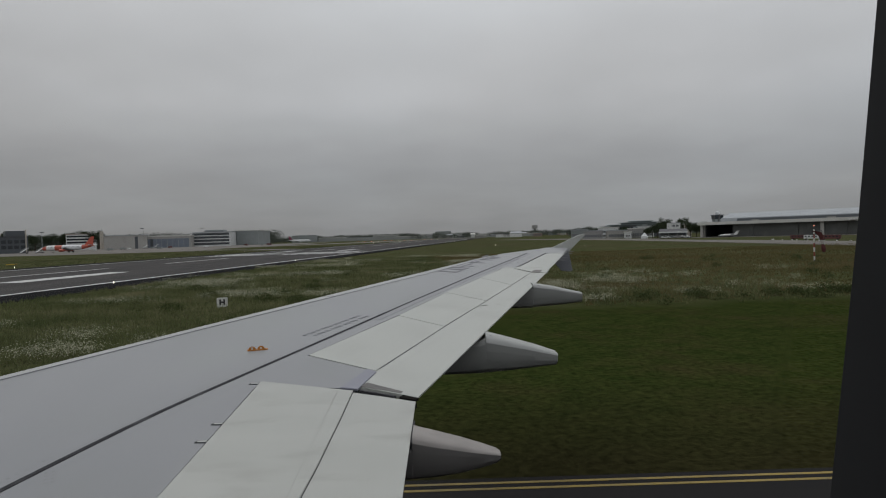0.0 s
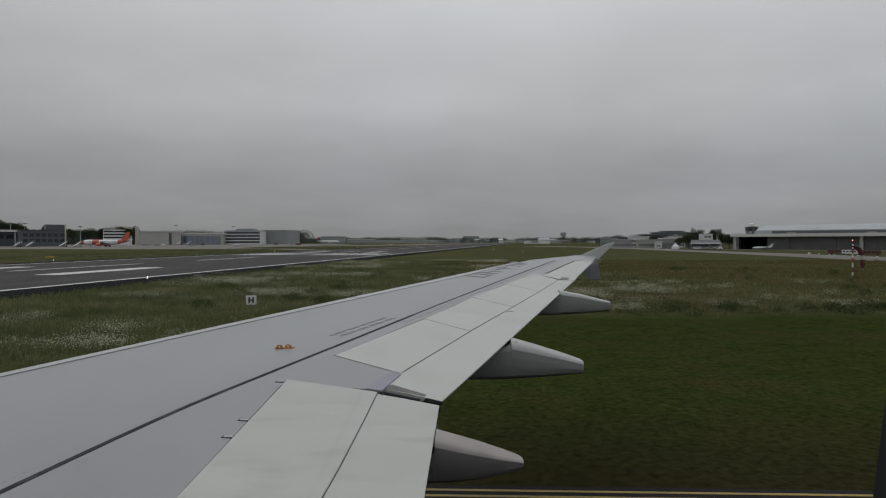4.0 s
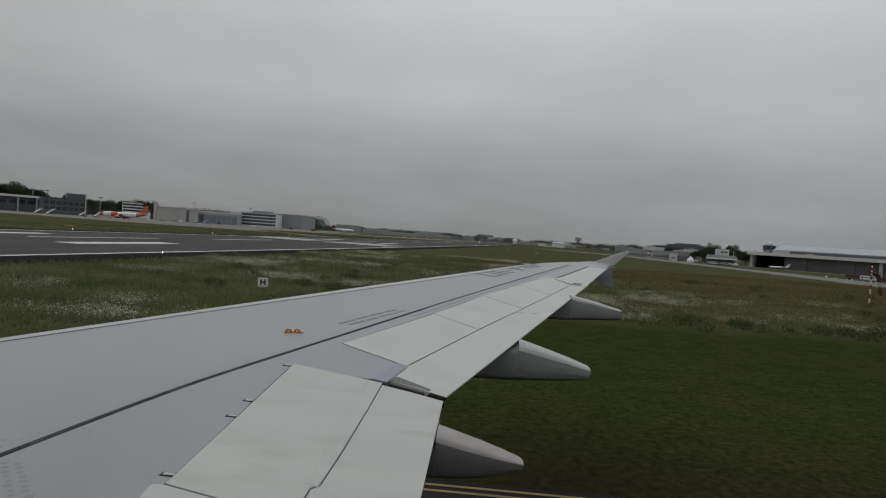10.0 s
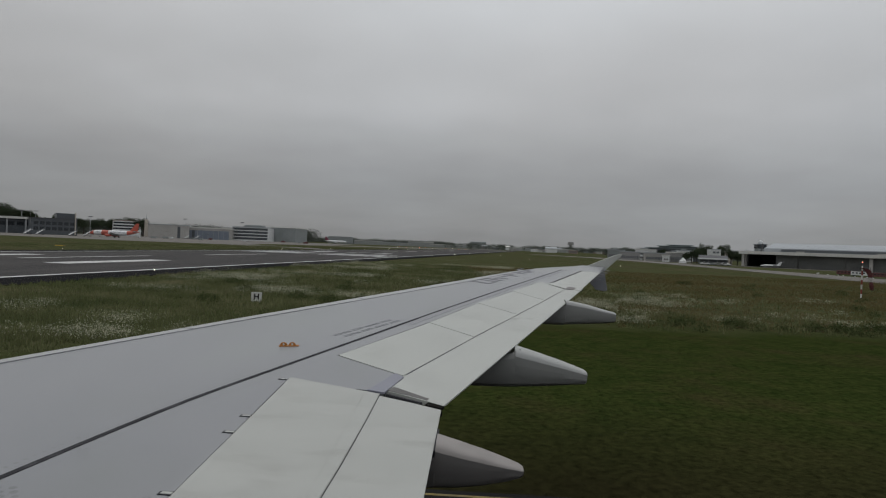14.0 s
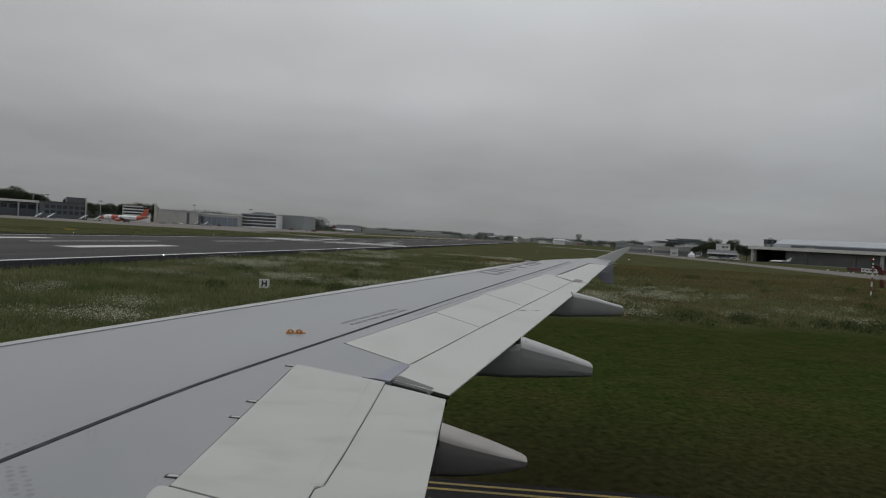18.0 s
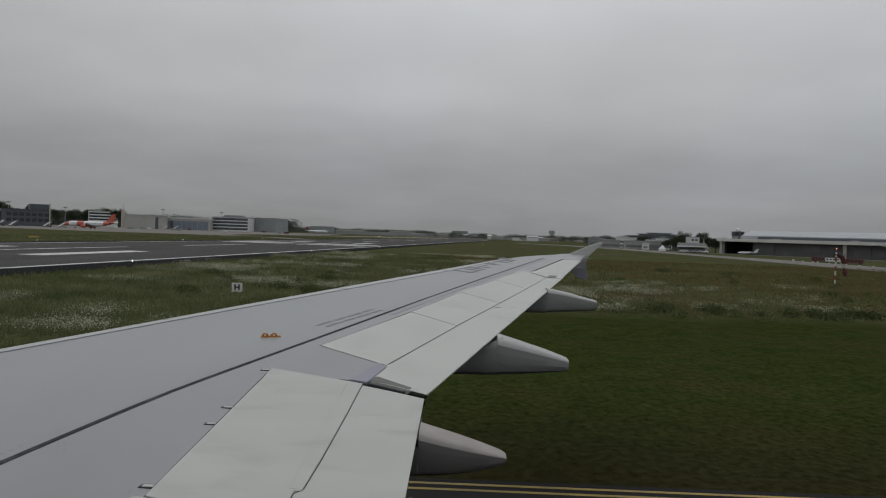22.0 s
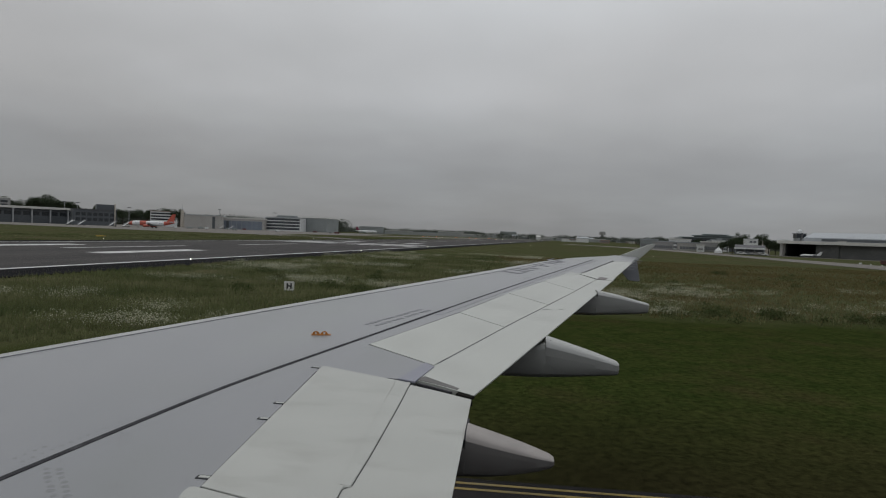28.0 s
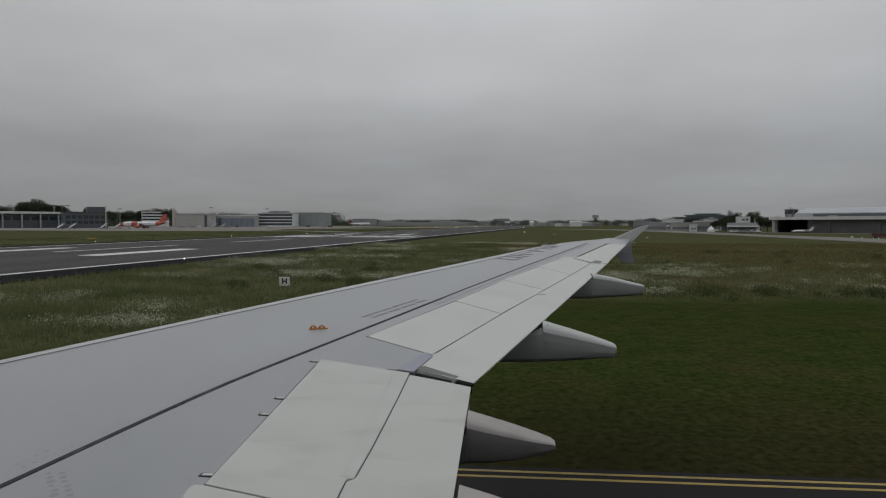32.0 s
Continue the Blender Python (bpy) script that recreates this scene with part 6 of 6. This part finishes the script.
for x0, x1 in ((-1.77, -0.24), (0.16, 1.68)):
    part("grid", Build().box(x0, x1, -0.44, 0.44, -0.1, 0.02), "drain_and_gap_black", t)
    for i in range(9):
        x = lerp(x0, x1, (i + 1) / 10)
        part("grid_bar", Build().box(x - 0.012, x + 0.012, -0.43, 0.43, 0.01, 0.024), "drain_and_gap_black", t)


def edge_light(m, mat, label, group, tall=0.32, r=0.10):
    t = thing("edge_light", label, "airfield light", m, group)
    part("stem", Build().tube((0, 0, 0), (0, 0, tall), 0.035), "dark_metal", t)
    part("base", Build().tube((0, 0, -0.05), (0, 0, 0.04), 0.11, k=12), "dark_metal", t)
    part("lens", Build().loft([[(k * r * math.cos(a), k * r * math.sin(a), tall + z) for a in (2 * math.pi * i / 10 for i in range(10))] for k, z in ((0.7, 0), (1, 0.06), (0.8, 0.16), (0.3, 0.2))]), mat, t, smooth=True)
    return t


el = edge_light(RWY @ Matrix.Translation((1.8, 69.7, 0.08)), "lamp_white", "lit white runway edge light", "runway edge lights", tall=0.10, r=0.042)
for k in range(-1, 14):
    for v in (1.8, -62):
        if (k, v) != (0, 1.8):
            copy_thing(el, RWY @ Matrix.Translation((v, 69.7 + 58 * k, 0.08)))
rl = edge_light(Matrix.Translation(at(-7.6, 720)), "lamp_red", "lit red runway end light", "runway end lights", tall=0.5, r=0.42)
wl_ = edge_light(Matrix.Translation(at(-7.2, 705)), "lamp_white", "lit white runway end light", "runway end lights", tall=0.5, r=0.42)
for k in range(1, 13):
    copy_thing(rl if k % 3 else wl_, Matrix.Translation(at(-7.6 + k * 0.62, 720 - 6 * (k % 2))))
ol = edge_light(Matrix.Translation((25.2, 13.0, 0.0)), "bulb_orange", "orange taxiway edge light in the grass", "taxiway edge lights", 0.18, 0.06)
for x in (-34, 56):
    copy_thing(ol, Matrix.Translation((x, 12.2, 0)))
for b, d in ((2.5, 300), (13.4, 190), (5.2, 240)):
    copy_thing(el, Matrix.Translation(at(b, d)))

# ---------------------------------------------------------------- grass and flowers
def blades(name, n, area, h0, h1, mat, seed, label, keep, per=3, lean=0.35, width=0.012):
    """Tufts of grass blades strewn over an area; keep(x, y) gives the share that stands."""
    g = np.random.RandomState(seed)
    x = g.uniform(area[0], area[1], n)
    y = area[2] + (area[3] - area[2]) * g.uniform(0, 1, n) ** 1.35
    ok = g.uniform(0, 1, n) < keep(x, y)
    x, y = x[ok], y[ok]
    m = len(x)
    px = np.repeat(x, per) + g.normal(0, 0.10, m * per)
    py = np.repeat(y, per) + g.normal(0, 0.10, m * per)
    h = g.uniform(h0, h1, m * per) * (0.7 + 0.6 * np.repeat(g.uniform(0, 1, m), per))
    a = g.uniform(0, 6.283, m * per)
    w = width * (1 + py / 45)
    base1 = np.stack([px - w * np.cos(a), py - w * np.sin(a), np.full(m * per, -0.03)], 1)
    base2 = np.stack([px + w * np.cos(a), py + w * np.sin(a), np.full(m * per, -0.03)], 1)
    tipp = np.stack([px + g.normal(0, lean, m * per) * h, py + g.normal(0, lean, m * per) * h, h], 1)
    v = np.stack([base1, base2, tipp], 1).reshape(-1, 3)
    me = bpy.data.meshes.new(name)
    me.from_pydata(v.tolist(), [], np.arange(len(v)).reshape(-1, 3).tolist())
    return tagged(part(name, me, mat), label, "grass", kind="stuff")


def off_runway(x, y):
    return x > -47.0 + 0.12 * y + 6.4


def patches(x, y, s, seed, lo=0.0):
    """Slow random patches between lo and 1."""
    v = np.array([noise.noise((float(a) * s, float(b) * s * 1.8, seed)) for a, b in zip(x, y)])
    return np.clip(0.5 + 1.1 * v, lo, 1)


wedge = lambda x, y: np.abs(x) < 8 + y * 0.8
reach = lambda x, y: y + 1.15 * np.maximum(-x, 0)             # how far beyond the mown strip
blades("meadow_grass", 110000, (-62, 12, 20, 130), 0.14, 0.40, "meadow", 2, "long pale green meadow grass", lambda x, y: off_runway(x, y) * wedge(x, y) * (x < 8 - 0.1 * (y - 31)) * np.clip((reach(x, y) - 37) / 9, 0, 1) * patches(x, y, 0.06, 3.0, 0.35), 4, width=0.020)
blades("meadow_grass", 42000, (6, 60, 35, 80), 0.12, 0.42, "meadow", 5, "uneven tufts of green meadow grass among brown", lambda x, y: wedge(x, y) * np.clip((y - 35) / 8, 0, 1) * np.clip((30 - x) / 20, 0.06, 1) * np.clip(patches(x, y, 0.11, 6.0) - 0.25, 0, 1), 4, width=0.020)
blades("brown_meadow_grass", 62000, (-4, 90, 36, 135), 0.10, 0.28, "brown_meadow", 3, "brownish uncut meadow grass", lambda x, y: wedge(x, y) * (x > 6 - 0.1 * (y - 31)) * np.clip((y - 36) / 8, 0, 1) * patches(x, y, 0.05, 4.0, 0.3), 4, width=0.020)

blades("verge_grass", 40000, (-140, -30, 110, 420), 0.10, 0.32, "meadow", 11, "sparse pale tufts in the grass beyond the runway", lambda x, y: (x < -109 + 0.12 * y) * (x > -190 + 0.12 * y) * np.clip(patches(x, y, 0.05, 9.0) - 0.42, 0, 1) * 2.0, 5, width=0.026)


def flowers(n, area, seed, keep, name="white_flowers"):
    g = np.random.RandomState(seed)
    x, y = g.uniform(area[0], area[1], n), area[2] + (area[3] - area[2]) * g.uniform(0, 1, n) ** 1.3
    ok = g.uniform(0, 1, n) < keep(x, y)
    x, y = x[ok], y[ok]
    per = 170                                              # umbels stand in small drifts
    x = np.repeat(x, per) + g.normal(0, 0.7, len(x) * per) * np.repeat(g.uniform(0.4, 1.8, len(x)), per)
    y = np.repeat(y, per) + g.normal(0, 0.42, len(y) * per)
    m = len(x)
    h, r = g.uniform(0.16, 0.55, m), g.uniform(0.008, 0.026, m) * (1 + y / 120)
    v, f = [], []
    for i in range(m):
        o = len(v)
        tx, ty = g.normal(0, 0.25, 2)
        v.append((x[i], y[i], h[i] + 0.02))
        for k in range(6):
            a = k * 1.0472
            cx, cy = r[i] * math.cos(a), r[i] * math.sin(a)
            v.append((x[i] + cx, y[i] + cy, h[i] + cx * tx + cy * ty))
        f += [(o, o + 1 + k, o + 1 + (k + 1) % 6) for k in range(6)]
    me = bpy.data.meshes.new(name)
    me.from_pydata(v, [], f)
    return tagged(part(name, me, "flower"), "drifts of white umbel flowers in the meadow", "flowers", kind="stuff")


flowers(4600, (-62, 8, 20, 130), 7, lambda x, y: off_runway(x, y) * wedge(x, y) * np.clip((reach(x, y) - 38) / 9, 0, 1) * np.clip(patches(x, y, 0.10, 8.0) - 0.60, 0, 1) * 1.5)
flowers(1400, (3, 38, 37, 66), 8, lambda x, y: np.clip(patches(x, y, 0.16, 5.0) - 0.58, 0, 1) * 1.2 * np.clip((24 - x) / 14, 0.12, 1))


# dark tall weeds where the mown strip ends, and single clumps in the meadow
def weeds(name, n, spot, seed, label):
    g = random.Random(seed)
    blobs = []
    for i in range(n):
        x, y = spot(g)
        h = g.uniform(0.25, 0.75)
        blobs.append((x, y, h * 0.45, h * g.uniform(0.6, 1.3), h * 0.5))
    return tagged(part(name, leaf_cloud(blobs, n * 130, 0.045, seed), "weed"), label, "weeds", kind="stuff")


weeds("tall_weeds", 70, lambda g: (g.uniform(3, 30), g.gauss(38.5, 0.9)), 41, "dark tall weeds along the edge of the mown grass")
weeds("tall_weeds", 80, lambda g: (g.uniform(-24, 4), g.uniform(34, 80)), 42, "single dark weed clumps in the flowering meadow")
weeds("tall_weeds", 60, lambda g: (g.uniform(6, 55), g.uniform(42, 95)), 43, "single dark weed clumps in the brown meadow")
